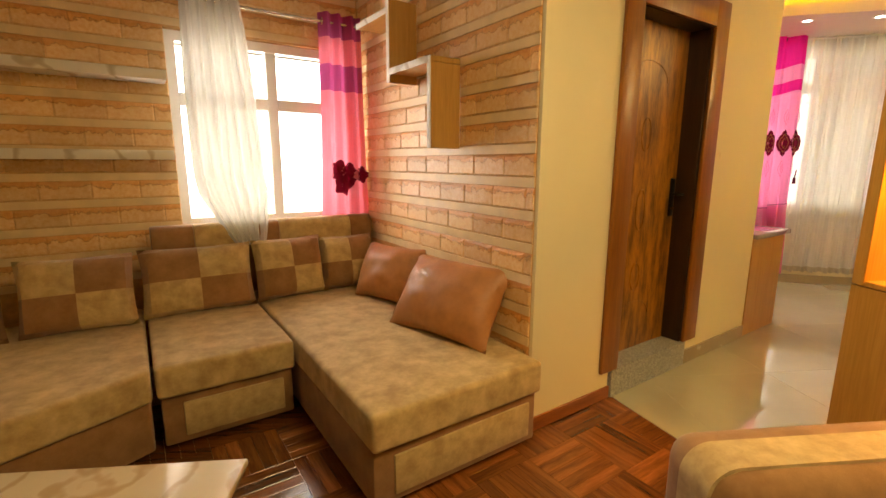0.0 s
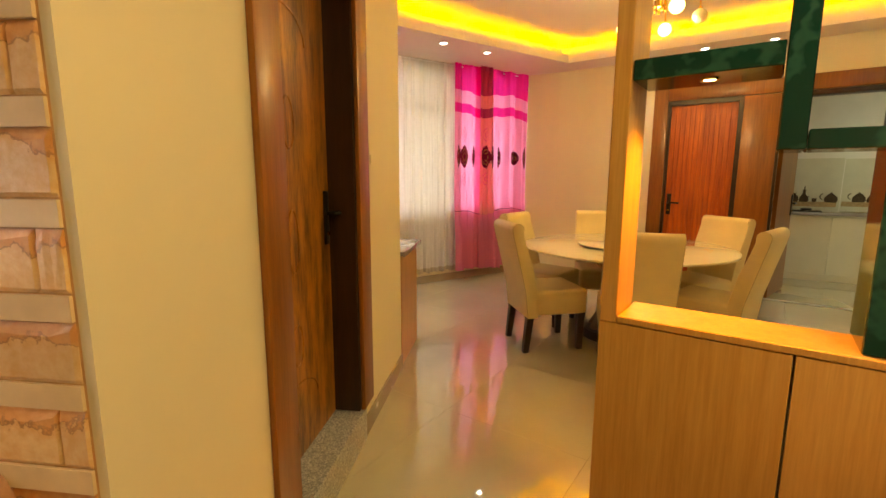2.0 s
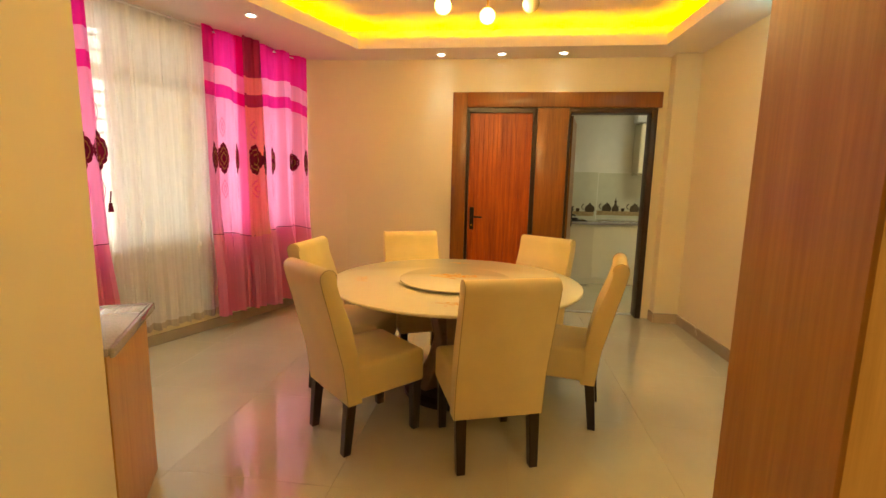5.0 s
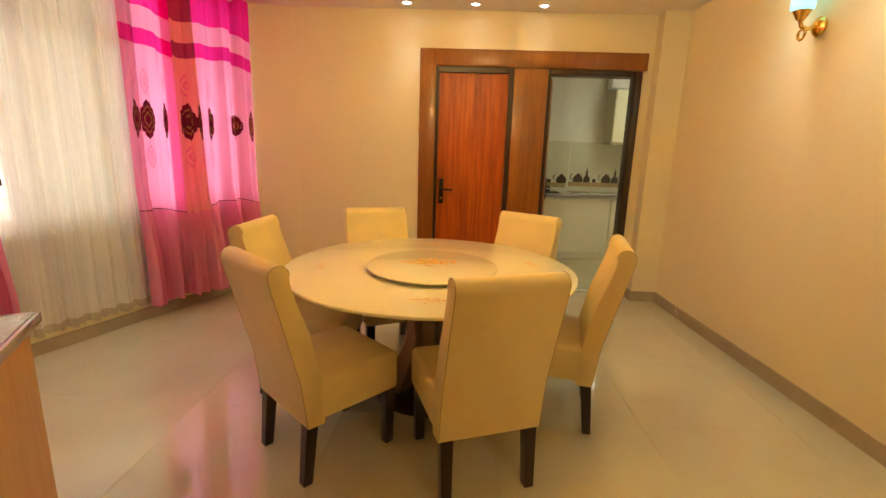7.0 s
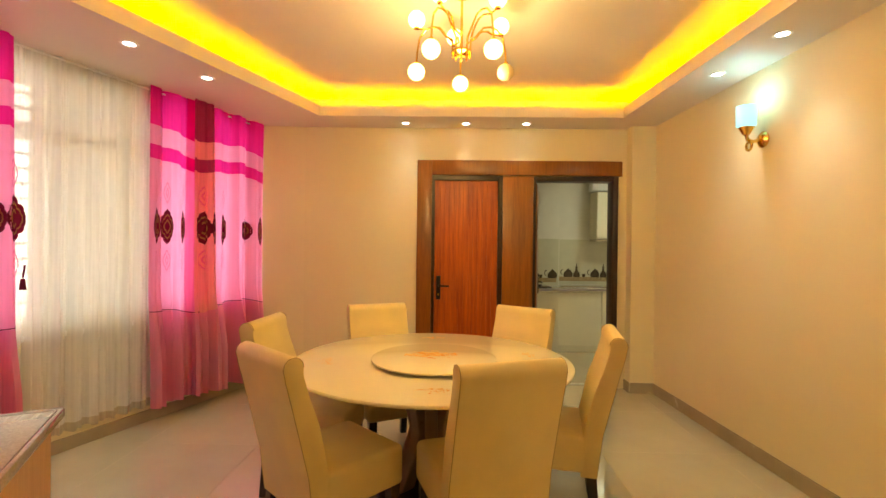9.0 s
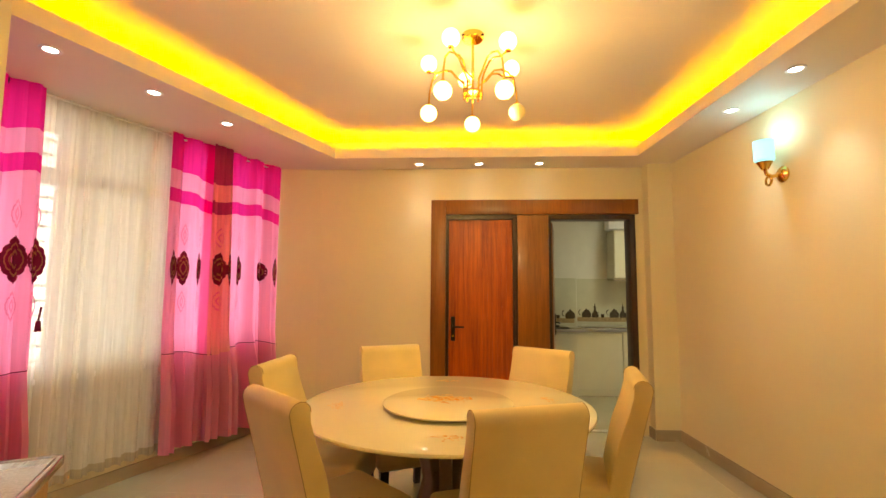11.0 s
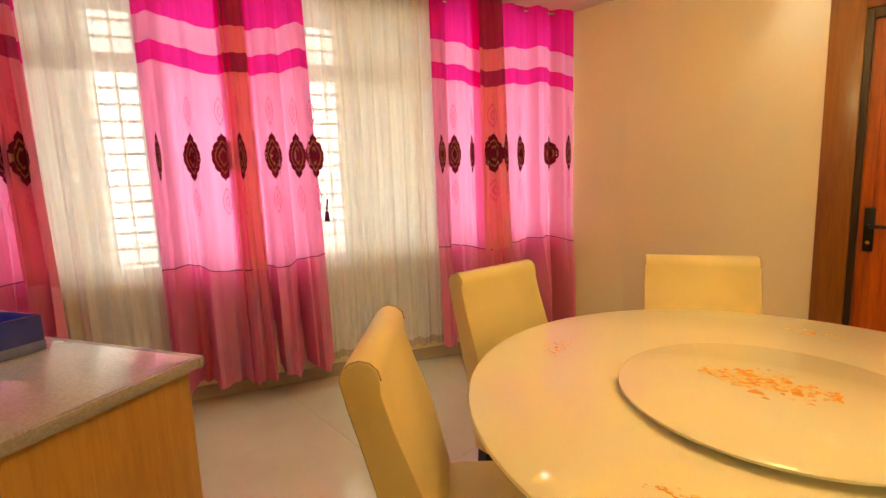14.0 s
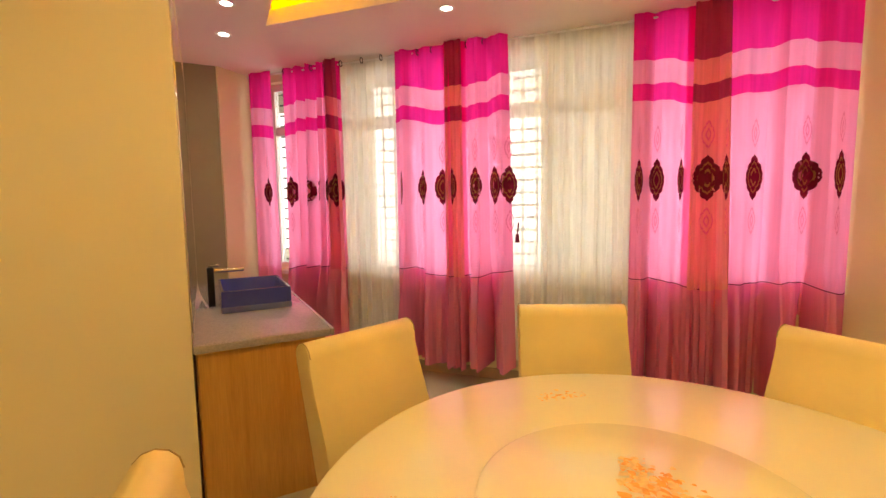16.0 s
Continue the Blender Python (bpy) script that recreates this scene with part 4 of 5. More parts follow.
for s, w in ((-0.72, 0.03), (-0.555, 0.085), (-0.385, 0.115)):
    medallion(c4, at4, s, w)
c5, at5 = pink_panel(-0.335, -0.205, 0.1, 95, 0.030, -0.075, "gathered overlap of the pink drape", taper=0.02, cloths=(PINK_DIMMED, MAGENTA_DIMMED, MAUVE))
medallion(c5, at5, -0.285, 0.05)
c6, at6 = pink_panel(-0.36, 0.14, 2.1, 34, 0.03, -0.045, taper=0.05)
for s, w in ((-0.11, 0.085), (0.027, 0.085), (0.13, 0.10)):
    medallion(c6, at6, s, w)
c7, at7 = pink_panel(-1.90, -1.30, 0.4, 52, 0.04)
for s, w in ((-1.83, 0.07), (-1.62, 0.075), (-1.53, 0.065), (-1.44, 0.045), (-1.36, 0.10)):
    medallion(c7, at7, s, w)
c9, at9 = pink_panel(-1.42, -1.29, 0.5, 88, 0.026, -0.08, "gathered overlap of the pink drape with a plum medallion", taper=0.05, cloths=(CORAL, MAGENTA_DIMMED, MAUVE))
medallion(c9, at9, -1.35, 0.06)
c8, at8 = pink_panel(-2.27, -2.02, 1.4, 44, 0.03, taper=0.04)
medallion(c8, at8, -2.11, 0.09)


def net_panel(m, s0, s1, z0, z1, seed, k=55.0, depth=0.022, off=0.055, label="", lace=True):
    c = thing("net_curtain", m, label or "cream net curtain with a lace border", "net curtain", "net curtains")

    def fn(a, b):
        s = s0 + (s1 - s0) * a
        z = z0 + (z1 - z0) * b
        return (s, off + folds(s, k, depth, seed) * (0.8 + 0.4 * (1 - b)), z)

    part("net", sheet(fn, int((s1 - s0) / 0.010), 8), SHEER, c)
    if lace:
        def rim(a, b):
            s = s0 + (s1 - s0) * a
            z = z0 - 0.045 + 0.045 * b - (1 - b) * 0.018 * abs(math.sin(s * 46))
            return (s, off + folds(s, k, depth, seed) * 1.2, z)
        part("lace_border", sheet(rim, int((s1 - s0) / 0.008), 2), LACE, c)
    return c


net_panel(WIN, 0.10, 1.10, 0.195, 2.628, 0.2)
net_panel(WIN, 0.36, 1.10, 0.195, 2.628, 1.9, 48, 0.02, 0.10, "second layer of the cream net curtain")
net_panel(WIN, -1.36, -0.72, 0.195, 2.628, 0.8)
net_panel(WIN, -1.36, -1.04, 0.195, 2.628, 0.1, 48, 0.02, 0.10, "second layer of the cream net curtain")
rod = thing("curtain_rod", WIN, "white curtain rod with dark eyelets close under the ceiling", "curtain rod")
part("pole", tube([(-2.3, 0.005, 2.600), (2.2, 0.005, 2.600)], 0.007, 10), PVC, rod)
for i, s in enumerate((-1.86, -1.72, -1.58, -1.44, -1.28, -1.08, -0.90, -0.72, -0.58, -0.46, -0.32, -0.18, -0.05, 0.08)):
    part("eyelet", tube([(s, -0.02 + 0.022 * math.cos(a), 2.598 + 0.022 * math.sin(a)) for a in (k * math.pi / 8 for k in range(17))], 0.004, 6), BLACK_METAL, rod)
tassel = thing("tieback_tassel", WIN @ pose(0.215, -0.01, 1.27), "small plum tassel hanging on the drape edge", "tassel")
part("cord", tube([(0, 0, 0), (-0.01, 0.0, -0.08)], 0.006, 6), PLUM, tassel)
part("fringe", lathe([(0, -0.08), (0.012, -0.085), (0.018, -0.15), (0, -0.15)], 10, at=(-0.01, 0, 0)), PLUM, tassel)


# ---- living room window dressing
def living_curtains():
    pole = thing("curtain_rod", LIV, "steel curtain rod above the living room window", "curtain rod")
    part("pole", tube([(-1.35, 1.83, 2.30), (-0.02, 1.83, 2.30)], 0.011, 10), CHROME, pole)
    for u in (-1.33, -0.32, -0.06):
        part("ring", tube([(u, 1.83 + 0.026 * math.cos(a), 2.30 + 0.026 * math.sin(a)) for a in (k * math.pi / 8 for k in range(17))], 0.005, 6), CHROME, pole)
    part("finial", ball(0.022, (-0.01, 1.83, 2.30)), CHROME, pole)
    n = thing("net_curtain", LIV, "white net curtain bunched and tucked on the sofa back", "net curtain")

    def fn(a, b):
        z = 2.36 - b * 1.56
        wide = 0.165 + 0.05 * math.sin(b * 2.4) - 0.11 * max(0, b - 0.80) / 0.20
        mid = -1.025 + 0.05 * b + 0.20 * max(0, b - 0.70) ** 1.3 / 0.28 ** 0.3
        s = mid + (a - 0.5) * 2 * wide
        return (s, 1.80 + 0.020 * math.sin(a * 46 + b) + 0.045 * noise.noise(Vector((a * 7, b * 3, 1.0))) + 0.018 * noise.noise(Vector((a * 19, b * 9, 4.0))) - 0.03 * math.sin(b * 3.0) - 0.55 * max(0, b - 0.76), z)
    part("net", sheet(fn, 64, 24), SHEER, n)

    def fn2(a, b):
        x, y, z = fn(a, b)
        return (x * 0.985 - 0.012, y + 0.05 + 0.01 * math.sin(a * 60), z + 0.02)
    part("net", sheet(fn2, 64, 24), SHEER, n)
    p = thing("curtain", LIV, "short pink drape with a purple band and plum flowers", "curtain")

    def at(s, z):
        k = (2.36 - z) / 1.43
        s2 = -0.19 + (s + 0.19) * (1.0 + 0.25 * k * k)
        return (s2, 1.81 + 0.028 * math.sin(s * 70) + 0.01 * math.sin(s * 31 + 2 * k), z)
    for z0, z1, mat in ((0.93, 1.84, CORAL), (1.84, 2.02, PURPLE), (2.02, 2.20, CORAL), (2.20, 2.36, PURPLE)):
        part("cloth_band", sheet(lambda a, b, z0=z0, z1=z1: at(-0.34 + 0.30 * a, z0 + (z1 - z0) * b), 40, 6), mat, p)
    for cx, cz, rr in ((-0.235, 1.27, 0.075), (-0.17, 1.24, 0.085), (-0.20, 1.16, 0.07), (-0.075, 1.24, 0.06)):
        bm = bmesh.new()
        rings = [[bm.verts.new(Vector(at(cx + f * rr * (1 + 0.18 * math.cos(5 * a)) * math.cos(a) * 0.75, cz + f * rr * (1 + 0.18 * math.cos(5 * a)) * math.sin(a))) + Vector((0, -0.005, 0))) for a in (2 * math.pi * k / 24 for k in range(24))] for f in (0.05, 0.5, 1.0)]
        for a, b in zip(rings, rings[1:]):
            for k in range(24):
                bm.faces.new((a[k], a[(k + 1) % 24], b[(k + 1) % 24], b[k]))
        bm.faces.new(rings[0])
        part("flower", bm, PLUM, p, "dark plum flower")


living_curtains()


# ---- living room shelves
for z in (1.80, 1.345):
    s = thing("wall_shelf", LIV, "white marbled floating shelf on the brick wall", "shelf", "floating shelves")
    part("board", rbox(-2.75, -1.30, 1.72, 1.915, z, z + 0.055, 0.003), MARBLE_BOARD, s)


def zigzag():
    z = thing("zigzag_shelf", LIV, "stepped wall shelf of oak boards with white marbled edges", "shelf")
    t = 0.03
    for name, b in (("upright", (-0.20, -0.014, 0.595, 0.625, 1.41, 1.845)), ("upright", (-0.20, -0.014, 1.045, 1.075, 1.80, 2.26)),
                    ("board", (-0.20, -0.014, 0.595, 1.045, 1.846, 1.876)), ("board", (-0.20, -0.014, 1.076, 1.50, 2.19, 2.22))):
        q = part(name, rbox(*b, 0.002, 1), OAK, z)
    for b in ((-0.206, -0.201, 0.595, 0.627, 1.41, 1.876), (-0.206, -0.201, 1.045, 1.077, 1.80, 2.26), (-0.206, -0.201, 0.628, 1.044, 1.842, 1.878), (-0.206, -0.201, 1.078, 1.50, 2.188, 2.222)):
        part("edge_strip", rbox(*b, 0.001, 1), MARBLE_BOARD, z, "white marbled edge")


zigzag()


# ---- sofa
def seat_block(name, u0, u1, v0, v1, label, panel=True, skew=0.0):
    """One sofa unit: plinth with an inset panel and a thick seat cushion on it."""
    s = thing(name, LIV, label, "sofa", "corner sofa units")
    base = rbox(u0 + 0.012, u1 - 0.012, v0 + 0.03, v1, 0.02, 0.265, 0.012)
    cush = rbox(u0, u1, v0, v1, 0.268, 0.425, 0.022, 4)
    bmesh.ops.subdivide_edges(cush, edges=[e for e in cush.edges if e.calc_length() > 0.3], cuts=9, use_grid_fill=True)
    for v in cush.verts:
        a, b = (v.co.x - u0) / (u1 - u0), (v.co.y - v0) / (v1 - v0)
        if v.co.z > 0.40:
            v.co.z += 0.012 * math.sin(math.pi * min(1, max(0, a))) * math.sin(math.pi * min(1, max(0, b))) + 0.004 * noise.noise(v.co * 6)
        if v.co.y < v0 + 0.40:
            v.co.y += skew * (a - 1) * min(1.0, (v0 + 0.40 - v.co.y) / 0.37) + 0.003 * noise.noise(v.co * 9)
    for v in base.verts:
        a = (v.co.x - u0) / (u1 - u0)
        if v.co.y < v0 + 0.06:
            v.co.y += skew * (a - 1)
    part("plinth", base, SUEDE_BROWN, s, "brown suede plinth")
    if panel:
        part("front_panel", rbox(u0 + 0.10, u1 - 0.06, v0 + 0.018, v0 + 0.034, 0.055, 0.225, 0.006), SUEDE, s, "beige inset panel")
    part("seat_cushion", cush, SUEDE, s)
    return s


seat_block("chaise_unit", -0.90, -0.025, -0.10, 1.88, "long beige suede chaise unit with a brown plinth")
seat_block("sofa_unit", -1.535, -0.915, 0.80, 1.88, "beige suede sofa unit with an inset front panel")
seat_block("sofa_unit", -3.0, -1.55, 0.80, 1.88, "deep beige suede sofa unit with a slanting front", False, 0.64)


def patch(a, b):
    return 1 if (a < 0.5) == (b > 0.5) else 0


def patch2(a, b):
    return 0 if (a < 0.5) == (b > 0.5) else 1


for (u, v, w, h, tilt, f, sd) in ((-0.275, 1.58, 0.40, 0.39, -14, patch, 1), (-0.69, 1.57, 0.47, 0.41, -14, patch, 2), (-1.245, 1.55, 0.62, 0.41, -16, patch2, 3), (-1.83, 1.53, 0.52, 0.41, -16, patch, 4), (-2.39, 1.52, 0.54, 0.42, -15, patch2, 5)):
    c = tagged(done("patchwork_cushion", pillow(w, h, 0.20, 5.0, 14, f, 0.012, sd), [SUEDE_BROWN, SUEDE], None, LIV @ pose(u, v, 0.432, tilt, 0, random.Random(sd).uniform(-4, 4)), True), "square back cushion of beige and brown suede patches on the sofa", "cushion", "back cushions")
bolster_outline = [(1.78 + 0.075 * math.copysign(abs(math.cos(a)) ** 0.55, math.cos(a)), 0.70 + 0.245 * math.copysign(abs(math.sin(a)) ** 0.40, math.sin(a))) for a in (2 * math.pi * k / 28 + 0.05 for k in range(28))]
for stripes in (((-1.47, -1.24, 0), (-1.24, -0.98, 1), (-0.98, -0.84, 0)), ((-0.835, -0.72, 0), (-0.72, -0.20, 1), (-0.20, -0.03, 0))):
    c = thing("back_roll", LIV, "striped beige and brown suede bolster along the sofa back", "bolster", "sofa back bolsters")
    for u0, u1, k in stripes:
        part("stripe", prism(bolster_outline, "x", u0, u1, 0.010), SUEDE if k else SUEDE_BROWN, c)
for (u, v, z, w, h, rx, rz, sd) in ((-0.24, 1.15, 0.425, 0.52, 0.40, -26, -72, 1), (-0.30, 0.43, 0.425, 0.68, 0.46, -36, -74, 2)):
    tagged(done("leather_cushion", pillow(w, h, 0.25, 2.15, 20, None, 0.03, sd, 0.10), LEATHER, None, LIV @ pose(u, v, z, rx, 0, rz), True), "plump tan leather cushion leaning on the brick wall", "cushion", "leather cushions")


def armchair_sofa():
    s = thing("settee", pose(0, 0, 0), "brown and beige settee with a broad rounded arm beside the divider", "sofa")
    arm = rbox(1.825, 2.69, 2.15, 2.42, 0.03, 0.60, 0.08, 6)
    part("arm", arm, SUEDE_BROWN, s)
    def over(r):
        return [(1.905 - r, 0.10)] + [(1.905 - r * math.cos(a), 0.52 + r * math.sin(a)) for a in (k * math.pi / 20 for k in range(11))] + [(2.60, 0.52 + r)]
    stripe = prism(over(0.084) + over(0.072)[::-1], "y", 2.205, 2.315, 0.0)
    part("stripe", stripe, SUEDE, s, "beige stripe over the arm")
    part("seat_base", rbox(1.88, 2.70, 0.55, 2.155, 0.03, 0.26, 0.012), SUEDE_BROWN, s)
    part("seat_cushion", rbox(1.84, 2.62, 0.56, 2.15, 0.265, 0.43, 0.03, 4), SUEDE, s)
    part("backrest", rbox(2.50, 2.75, 0.55, 2.155, 0.43, 0.80, 0.06, 4), SUEDE_BROWN, s)


armchair_sofa()


def coffee_table():
    t = thing("coffee_table", pose(0.0, 0, 0), "low coffee table with a cream marbled top", "table")
    part("top", rbox(-0.55, 0.60, 1.95, 2.635, 0.395, 0.42, 0.008, 3), TABLE_MARBLE, t)
    part("apron", rbox(-0.48, 0.53, 2.02, 2.565, 0.33, 0.394, 0.004), OAK_LIGHT, t)
    for x in (-0.46, 0.47):
        for y in (2.04, 2.51):
            part("leg", rbox(x, x + 0.04, y, y + 0.04, 0, 0.329, 0.004), OAK_LIGHT, t)


coffee_table()
# unseen fixture, added and placed to brighten the living room's walls
lt = thing("ceiling_lamp", pose(2.0, 1.75, CEIL), "unseen round flush ceiling lamp added to light the living room", "ceiling lamp")
part("diffuser", lathe([(0, -0.06), (0.30, -0.06), (0.33, -0.03), (0.33, 0), (0, 0)], 40), glow("warm_diffuser", (1.0, 0.78, 0.48), 4.0), lt)
lamp("living_light", "AREA", pose(2.0, 1.75, CEIL - 0.07), LIVING_W, (1.0, 0.88, 0.50), 0.6)


# ---- kitchen behind the doorway
structure("floor_kitchen", boxes((7.45, 10.2, -0.6, 4.2, -0.1, -0.003)), TILE)
structure("threshold", rbox(7.40, 7.47, 1.62, 2.44, -0.01, 0.006, 0.002, 1), GRANITE)
structure("wall_kitchen_back", boxes((9.62, 9.76, -0.6, 4.2, 0, H), (9.30, 9.62, 1.70, 4.2, 0, H)), WHITE_TILE)
structure("wall_kitchen_side", boxes((7.45, 9.62, -0.72, -0.6, 0, H), (7.45, 9.62, 4.2, 4.32, 0, H)), PAINT)
structure("ceiling_kitchen", boxes((7.45, 9.8, -0.7, 4.3, 2.60, 2.7)), CEILING_PAINT)
for y0, y1, x0, top in ((1.795, 2.60, 8.86, 0.84), (1.20, 1.79, 8.93, 0.84), (0.60, 1.195, 8.93, 0.84)):
    k = thing("kitchen_cabinet", pose(0, 0, 0), "cream gloss kitchen base cabinet under the worktop", "cabinet", "kitchen base cabinets")
    part("body", rbox(x0 + 0.02, 9.29 if y0 > 1.7 else 9.61, y0, y1, 0.08, top, 0.002, 1), CABINET, k)
    part("door", rbox(x0, x0 + 0.019, y0 + 0.004, y1 - 0.004, 0.085, top - 0.02, 0.003, 1), CABINET, k)
    part("plinth", rbox(x0 + 0.025, x0 + 0.045, y0, y1, 0, 0.079, 0.001, 1), CABINET, k)
w = thing("kitchen_worktop", pose(0, 0, 0), "grey granite kitchen worktop", "countertop")
part("slab", rbox(8.82, 9.295, 1.705, 2.62, 0.843, 0.88, 0.004), COUNTER_STONE, w)
part("slab", rbox(8.90, 9.615, 0.58, 1.70, 0.843, 0.88, 0.004), COUNTER_STONE, w)
h = thing("gas_hob", pose(0, 0, 0), "black glass gas hob on the worktop", "hob")
part("plate", rbox(8.88, 9.26, 1.90, 2.50, 0.882, 0.895, 0.004), BLACK_GLASS, h)
for y in (2.05, 2.35):
    part("burner", lathe([(0, 0.895), (0.06, 0.895), (0.06, 0.915), (0.03, 0.92), (0, 0.92)], 20, at=(9.08, y, 0)), BLACK_METAL, h)
u = thing("kitchen_wall_cabinet", pose(0, 0, 0), "cream gloss kitchen wall cabinet", "cabinet")
part("body", rbox(9.29, 9.615, 0.3, 1.17, 1.56, 2.25, 0.003, 1), CABINET, u)
for y in (0.305, 0.74):
    part("door", rbox(9.27, 9.289, y, y + 0.425, 1.565, 2.245, 0.003, 1), CABINET, u)
part("light_rail", rbox(9.30, 9.61, 0.3, 1.17, 1.53, 1.558, 0.002, 1), CHROME, u)
ac = thing("wall_box", pose(0, 0, 0), "white box near the kitchen ceiling", "appliance")
part("case", rbox(9.40, 9.61, 0.5, 1.2, 2.28, 2.50, 0.02, 3), PVC, ac)


def pot_print(x, y, z, s, kind, parent):
    """A flat printed coffee pot or kettle on the tiles."""
    bm = bmesh.new()
    rows = {"tall": [(0.5, 0), (0.62, 0.12), (0.55, 0.35), (0.22, 0.6), (0.16, 0.85), (0.26, 0.95), (0.08, 1.0), (0.06, 1.25)],
            "kettle": [(0.7, 0), (0.85, 0.15), (0.8, 0.4), (0.4, 0.62), (0.2, 0.68), (0.08, 0.8)],
            "cup": [(0.25, 0), (0.4, 0.1), (0.48, 0.4), (0.5, 0.45)]}[kind]
    left = [bm.verts.new((x, y - r * s * 0.5, z + h * s)) for r, h in rows]
    right = [bm.verts.new((x, y + r * s * 0.5, z + h * s)) for r, h in rows]
    for i in range(len(rows) - 1):
        bm.faces.new((left[i], right[i], right[i + 1], left[i + 1]))
    part("pot_motif", bm, POT_PRINT, parent, "printed brown pot", smooth=False)
    hm = tube([(x, y + s * (0.5 + 0.18 * math.sin(a)), z + s * (0.45 - 0.22 * math.cos(a))) for a in (k * math.pi / 8 for k in range(9))], 0.006, 5)
    part("pot_motif", hm, POT_PRINT, parent, "printed brown handle")


backsplash = thing("tiled_splashback", pose(0, 0, 0), "pale splashback tiles printed with brown coffee pots", "splashback")
part("tile_field", boxes((9.292, 9.299, 1.71, 2.64, 0.881, 1.56)), SPLASH_TILE, backsplash, smooth=False)
part("tile_field", boxes((9.612, 9.619, 0.5, 1.69, 0.881, 1.56)), SPLASH_TILE, backsplash, smooth=False)
rng = random.Random(4)
for x, y0, y1 in ((9.288, 1.74, 2.6), (9.608, 0.62, 1.66)):
    part("sand_motif", rbox(x - 0.001, x + 0.001, y0, y1, 0.93, 0.995, 0), SAND_PRINT, backsplash, smooth=False)
    y = y0 + 0.06
    i = 0
    while y < y1 - 0.05:
        kind = ("kettle", "cup", "tall")[i % 3]
        pot_print(x - 0.003, y, 0.99, {"kettle": 0.165, "cup": 0.11, "tall": 0.165}[kind], kind, backsplash)
        y += {"kettle": 0.17, "cup": 0.11, "tall": 0.125}[kind]
        i += 1
k = thing("kitchen_ceiling_lamp", pose(8.4, 0.7, 2.60), "flat white kitchen ceiling lamp", "ceiling lamp")
part("diffuser", lathe([(0, -0.05), (0.15, -0.05), (0.17, -0.03), (0.17, 0), (0, 0)], 32), glow("kitchen_diffuser", (0.9, 1.0, 0.96), 5.0), k)
lamp("kitchen_light", "AREA", pose(8.4, 0.7, 2.54), KITCHEN_W, (0.80, 1.0, 0.86), 0.3)


# ---- pieces of walls and floors
def brick_mesh(seed, w=0.240, h=0.104):
    """A rock-faced brick in the x-z plane, its face towards -y."""
    rng = random.Random(seed)
    bm = bmesh.new()
    nx, nz = 6, 4
    zs = (-0.5, -0.43, 0.0, 0.36, 0.5)
    xs = (-0.5, -0.465, -0.22, 0.05, 0.27, 0.465, 0.5)
    g = []
    for i in range(nx + 1):
        row = []
        chip = rng.uniform(-0.10, 0.06)
        for j in range(nz + 1):
            x, z = xs[i] * w, zs[j] * h
            edge = i in (0, nx) or j in (0, nz)
            d = 0.002 if edge else 0.0065 + rng.uniform(-0.0008, 0.0008)
            if j == nz - 1 and not edge:
                z += chip * h
            row.append(bm.verts.new((x, -d, z)))
        g.append(row)
    for i in range(nx):
        for j in range(nz):
            bm.faces.new((g[i][j], g[i + 1][j], g[i + 1][j + 1], g[i][j + 1]))
    loop = [g[i][0] for i in range(nx + 1)] + [g[nx][j] for j in range(1, nz + 1)] + [g[i][nz] for i in range(nx - 1, -1, -1)] + [g[0][j] for j in range(nz - 1, 0, -1)]
    back = [bm.verts.new((v.co.x, 0.004, v.co.z)) for v in loop]
    for i in range(len(loop)):
        j = (i + 1) % len(loop)
        bm.faces.new((loop[i], back[i], back[j], loop[j]))
    bmesh.ops.recalc_face_normals(bm, faces=bm.faces)
    me = bpy.data.meshes.new("brick")
    bm.to_mesh(me)
    bm.free()
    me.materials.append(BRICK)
    return me


BRICKS = [brick_mesh(k) for k in range(7)]


def lay_bricks(parent, m, length, z_lo, z_hi, holes, seed, starts):
    """Courses of bricks with a smooth projecting band between them; m lies on the wall's face, x along it."""
    rng = random.Random(seed)
    period, course = 0.155, 0.1055
    bands = bmesh.new()
    row = 0
    z = z_lo
    while z < z_hi:
        spans = [(0.0, length)]
        for a, b, lo_z, hi_z in holes:
            if z + period > lo_z and z < hi_z:
                spans = [s for p, q in spans for s in ((p, min(q, a)), (max(p, b), q)) if s[1] - s[0] > 0.02]
        for p, q in spans:
            add_box(bands, p, q, -0.0065, 0.003, z + 0.002, z + 0.046)
            x = starts[row % 2]
            while x < q:
                a, b = max(x, p), min(x + 0.2388, q)
                if b - a > 0.03:
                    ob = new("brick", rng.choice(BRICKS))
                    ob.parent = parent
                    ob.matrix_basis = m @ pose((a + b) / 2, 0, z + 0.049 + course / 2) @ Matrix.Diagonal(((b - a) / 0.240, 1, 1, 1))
                x += 0.24
        z += period
        row += 1
    done("moulded_band", bands, LEDGE, parent, m)


# sofa wall: face u = 0 seen from -u; window wall: face v = 1.93
lay_bricks(brick_wall, pose(0.0, 1.93, 0, 0, 0, -90), 1.905, 0.29, 2.62, [], 3, (-0.224, -0.065))
lay_bricks(window_wall, pose(-3.0, 1.93, 0), 2.985, 0.60, 2.62, [(1.72, 2.90, 0.90, 2.14)], 8, (-0.05, -0.17))

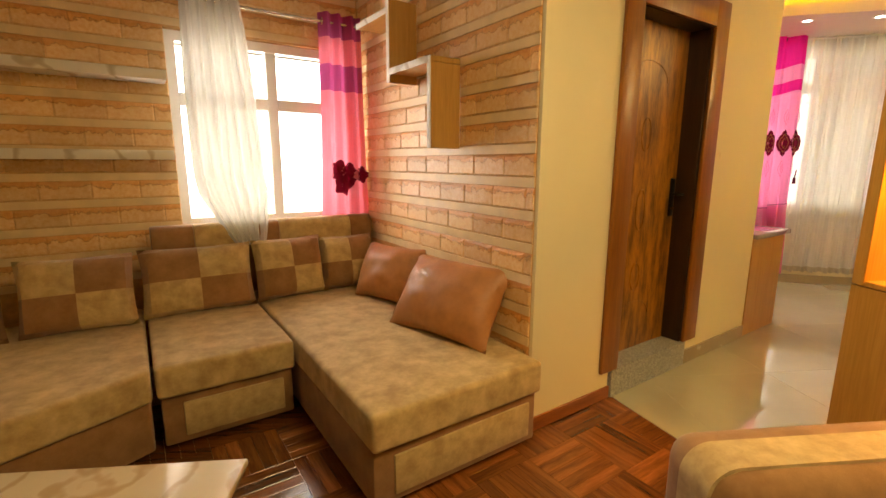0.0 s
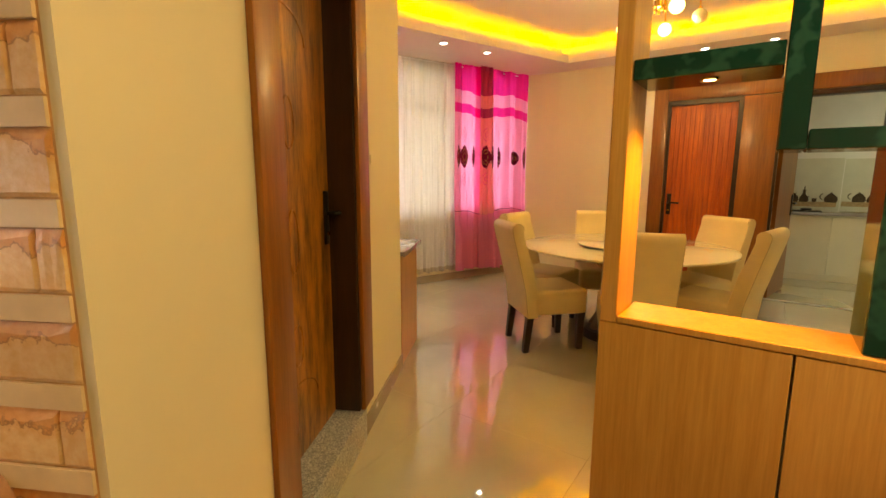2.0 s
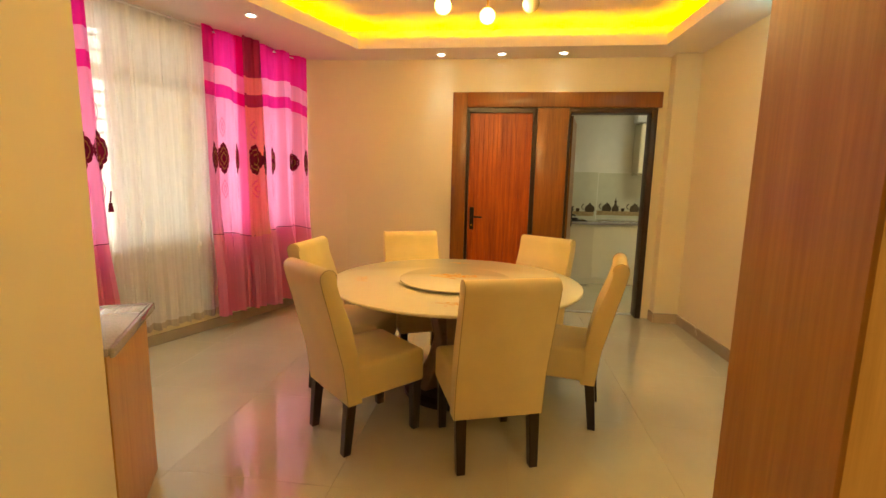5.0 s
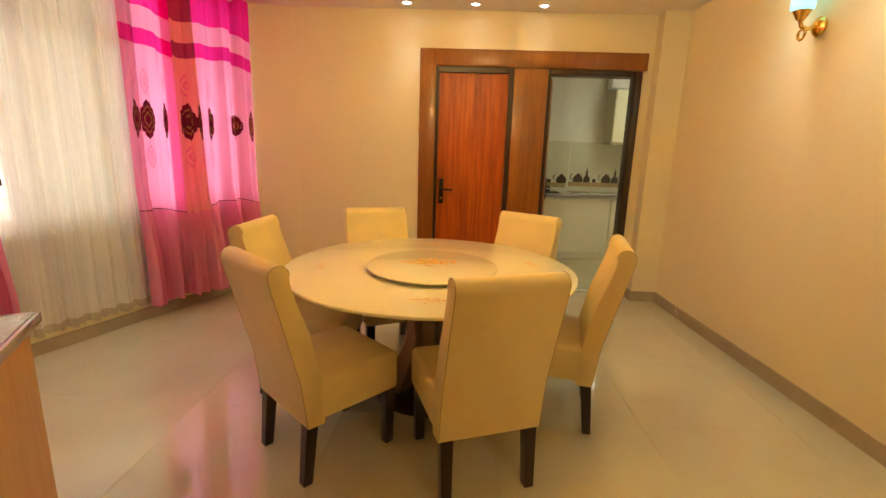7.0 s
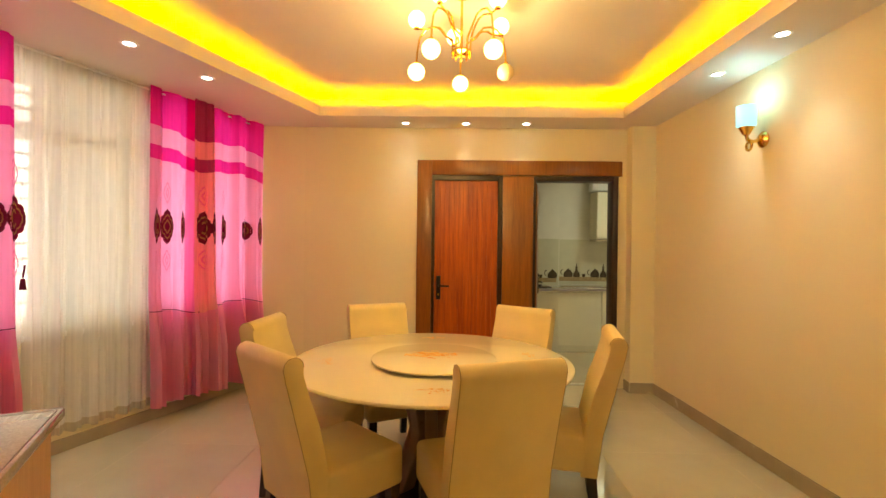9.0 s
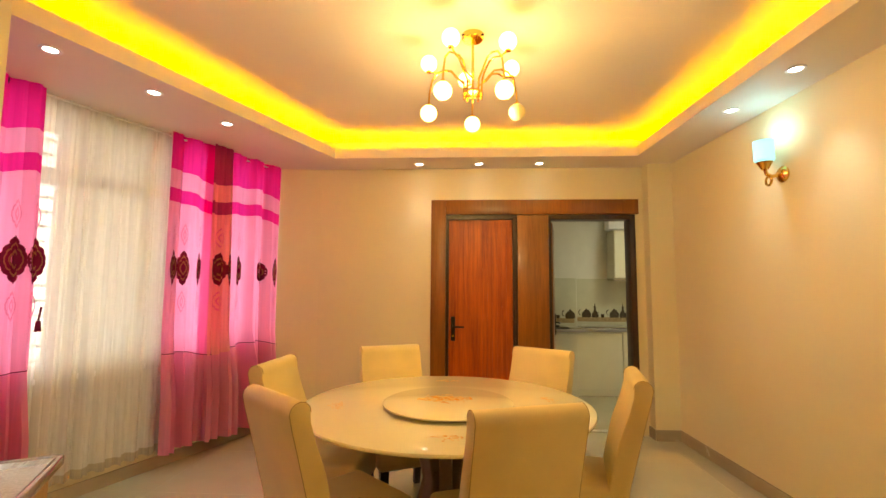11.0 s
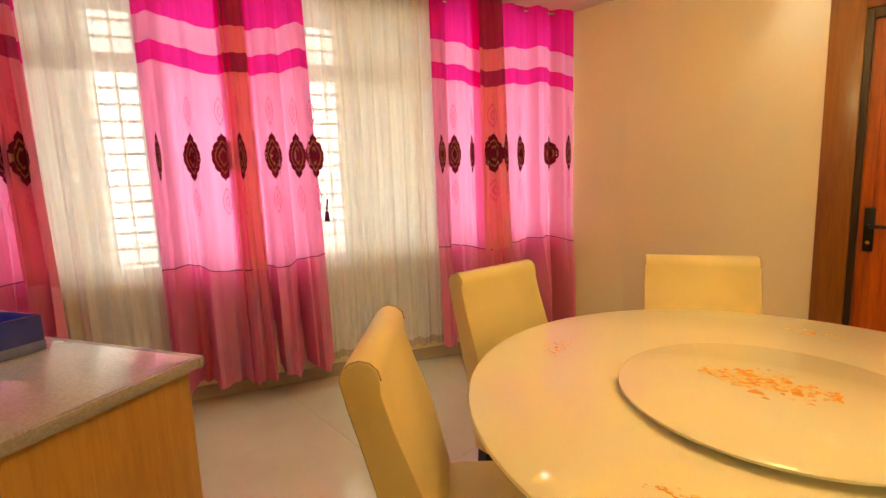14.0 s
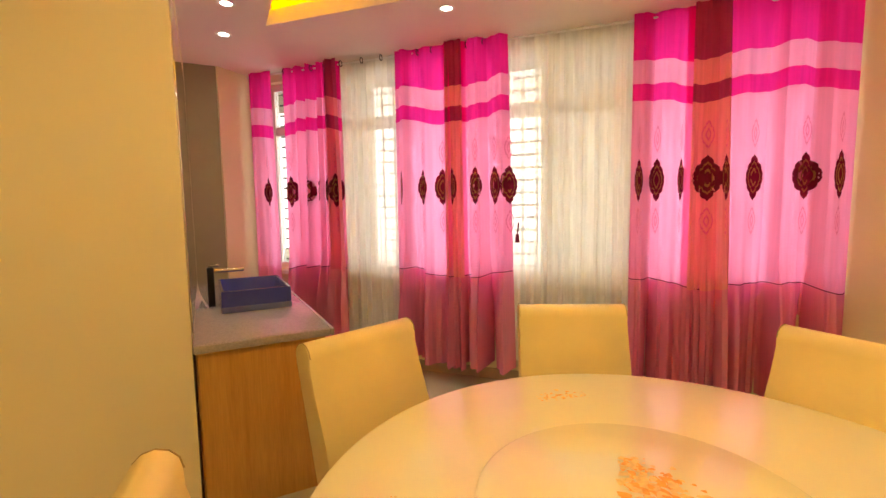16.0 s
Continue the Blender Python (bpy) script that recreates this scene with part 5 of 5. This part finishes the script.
# polished floor tiles
EDGE_A, EDGE_B = Vector((2.30, 3.65, 0)), Vector((2.83, 1.90, 0))
cut = (EDGE_B - EDGE_A).cross(Vector((0, 0, 1))).normalized()
if cut.x > 0:
    cut = -cut
shared = None
for i in range(7):
    for j in range(9):
        x, y = 1.85 + i * 0.8, 0.62 + j * 0.8
        bm = rbox(-0.3995, 0.3995, -0.3995, 0.3995, -0.010, 0.0, 0.0006, 1)
        whole = all((Vector((x + 0.4 + sx * 0.4, y + 0.4 + sy * 0.4, 0)) - EDGE_A).dot(cut) < 0 for sx in (-1, 1) for sy in (-1, 1))
        if whole and shared:
            bm.free()
            ob = new("floor_tile", shared)
            ob.parent = dining_floor
            ob.matrix_basis = pose(x + 0.4, y + 0.4, 0)
            continue
        if not whole:
            bmesh.ops.bisect_plane(bm, geom=list(bm.verts) + list(bm.edges) + list(bm.faces), plane_co=EDGE_A - Vector((x + 0.4, y + 0.4, 0)), plane_no=cut, clear_outer=True)
            bmesh.ops.holes_fill(bm, edges=[e for e in bm.edges if e.is_boundary])
            if len(bm.faces) == 0:
                bm.free()
                continue
        ob = done("floor_tile", bm, TILE, dining_floor, pose(x + 0.4, y + 0.4, 0))
        if whole:
            shared = ob.data

# basket-weave parquet
strip_mesh = bpy.data.meshes.new("parquet_strip")
bm = rbox(-0.1495, 0.1495, -0.0295, 0.0295, -0.012, 0.0, 0.001, 1)
bm.to_mesh(strip_mesh)
bm.free()
strip_mesh.materials.append(PARQUET)
rest = bmesh.new()
count = 0
for i in range(-12, 7):
    for j in range(-14, 6):
        cx, cy = i * 0.30, j * 0.30
        p = LIV @ Vector((cx, cy, 0))
        if not (-2.6 < p.x < 2.75 and -1.15 < p.y) or cy > 1.2:
            continue
        if (p - EDGE_A).dot(cut) < -0.25 or cx > 0.9:
            continue
        near = -1.3 < cx < 0.95 and -1.0 < cy < 0.75 and count < 290
        for k in range(5):
            off = (k - 2) * 0.06
            m = pose(cx, cy + off, -0.005) if (i + j) % 2 else pose(cx + off, cy, -0.005, 0, 0, 90)
            if near:
                ob = new("parquet_strip", strip_mesh)
                ob.parent = living_floor
                ob.matrix_basis = LIV @ m
                count += 1
            else:
                vs, fs = add_box(rest, -0.1495, 0.1495, -0.0295, 0.0295, -0.011, 0.0)
                for v in vs:
                    v.co = LIV @ m @ v.co
tagged(done("parquet_strips", rest, PARQUET, living_floor), kind="stuff")
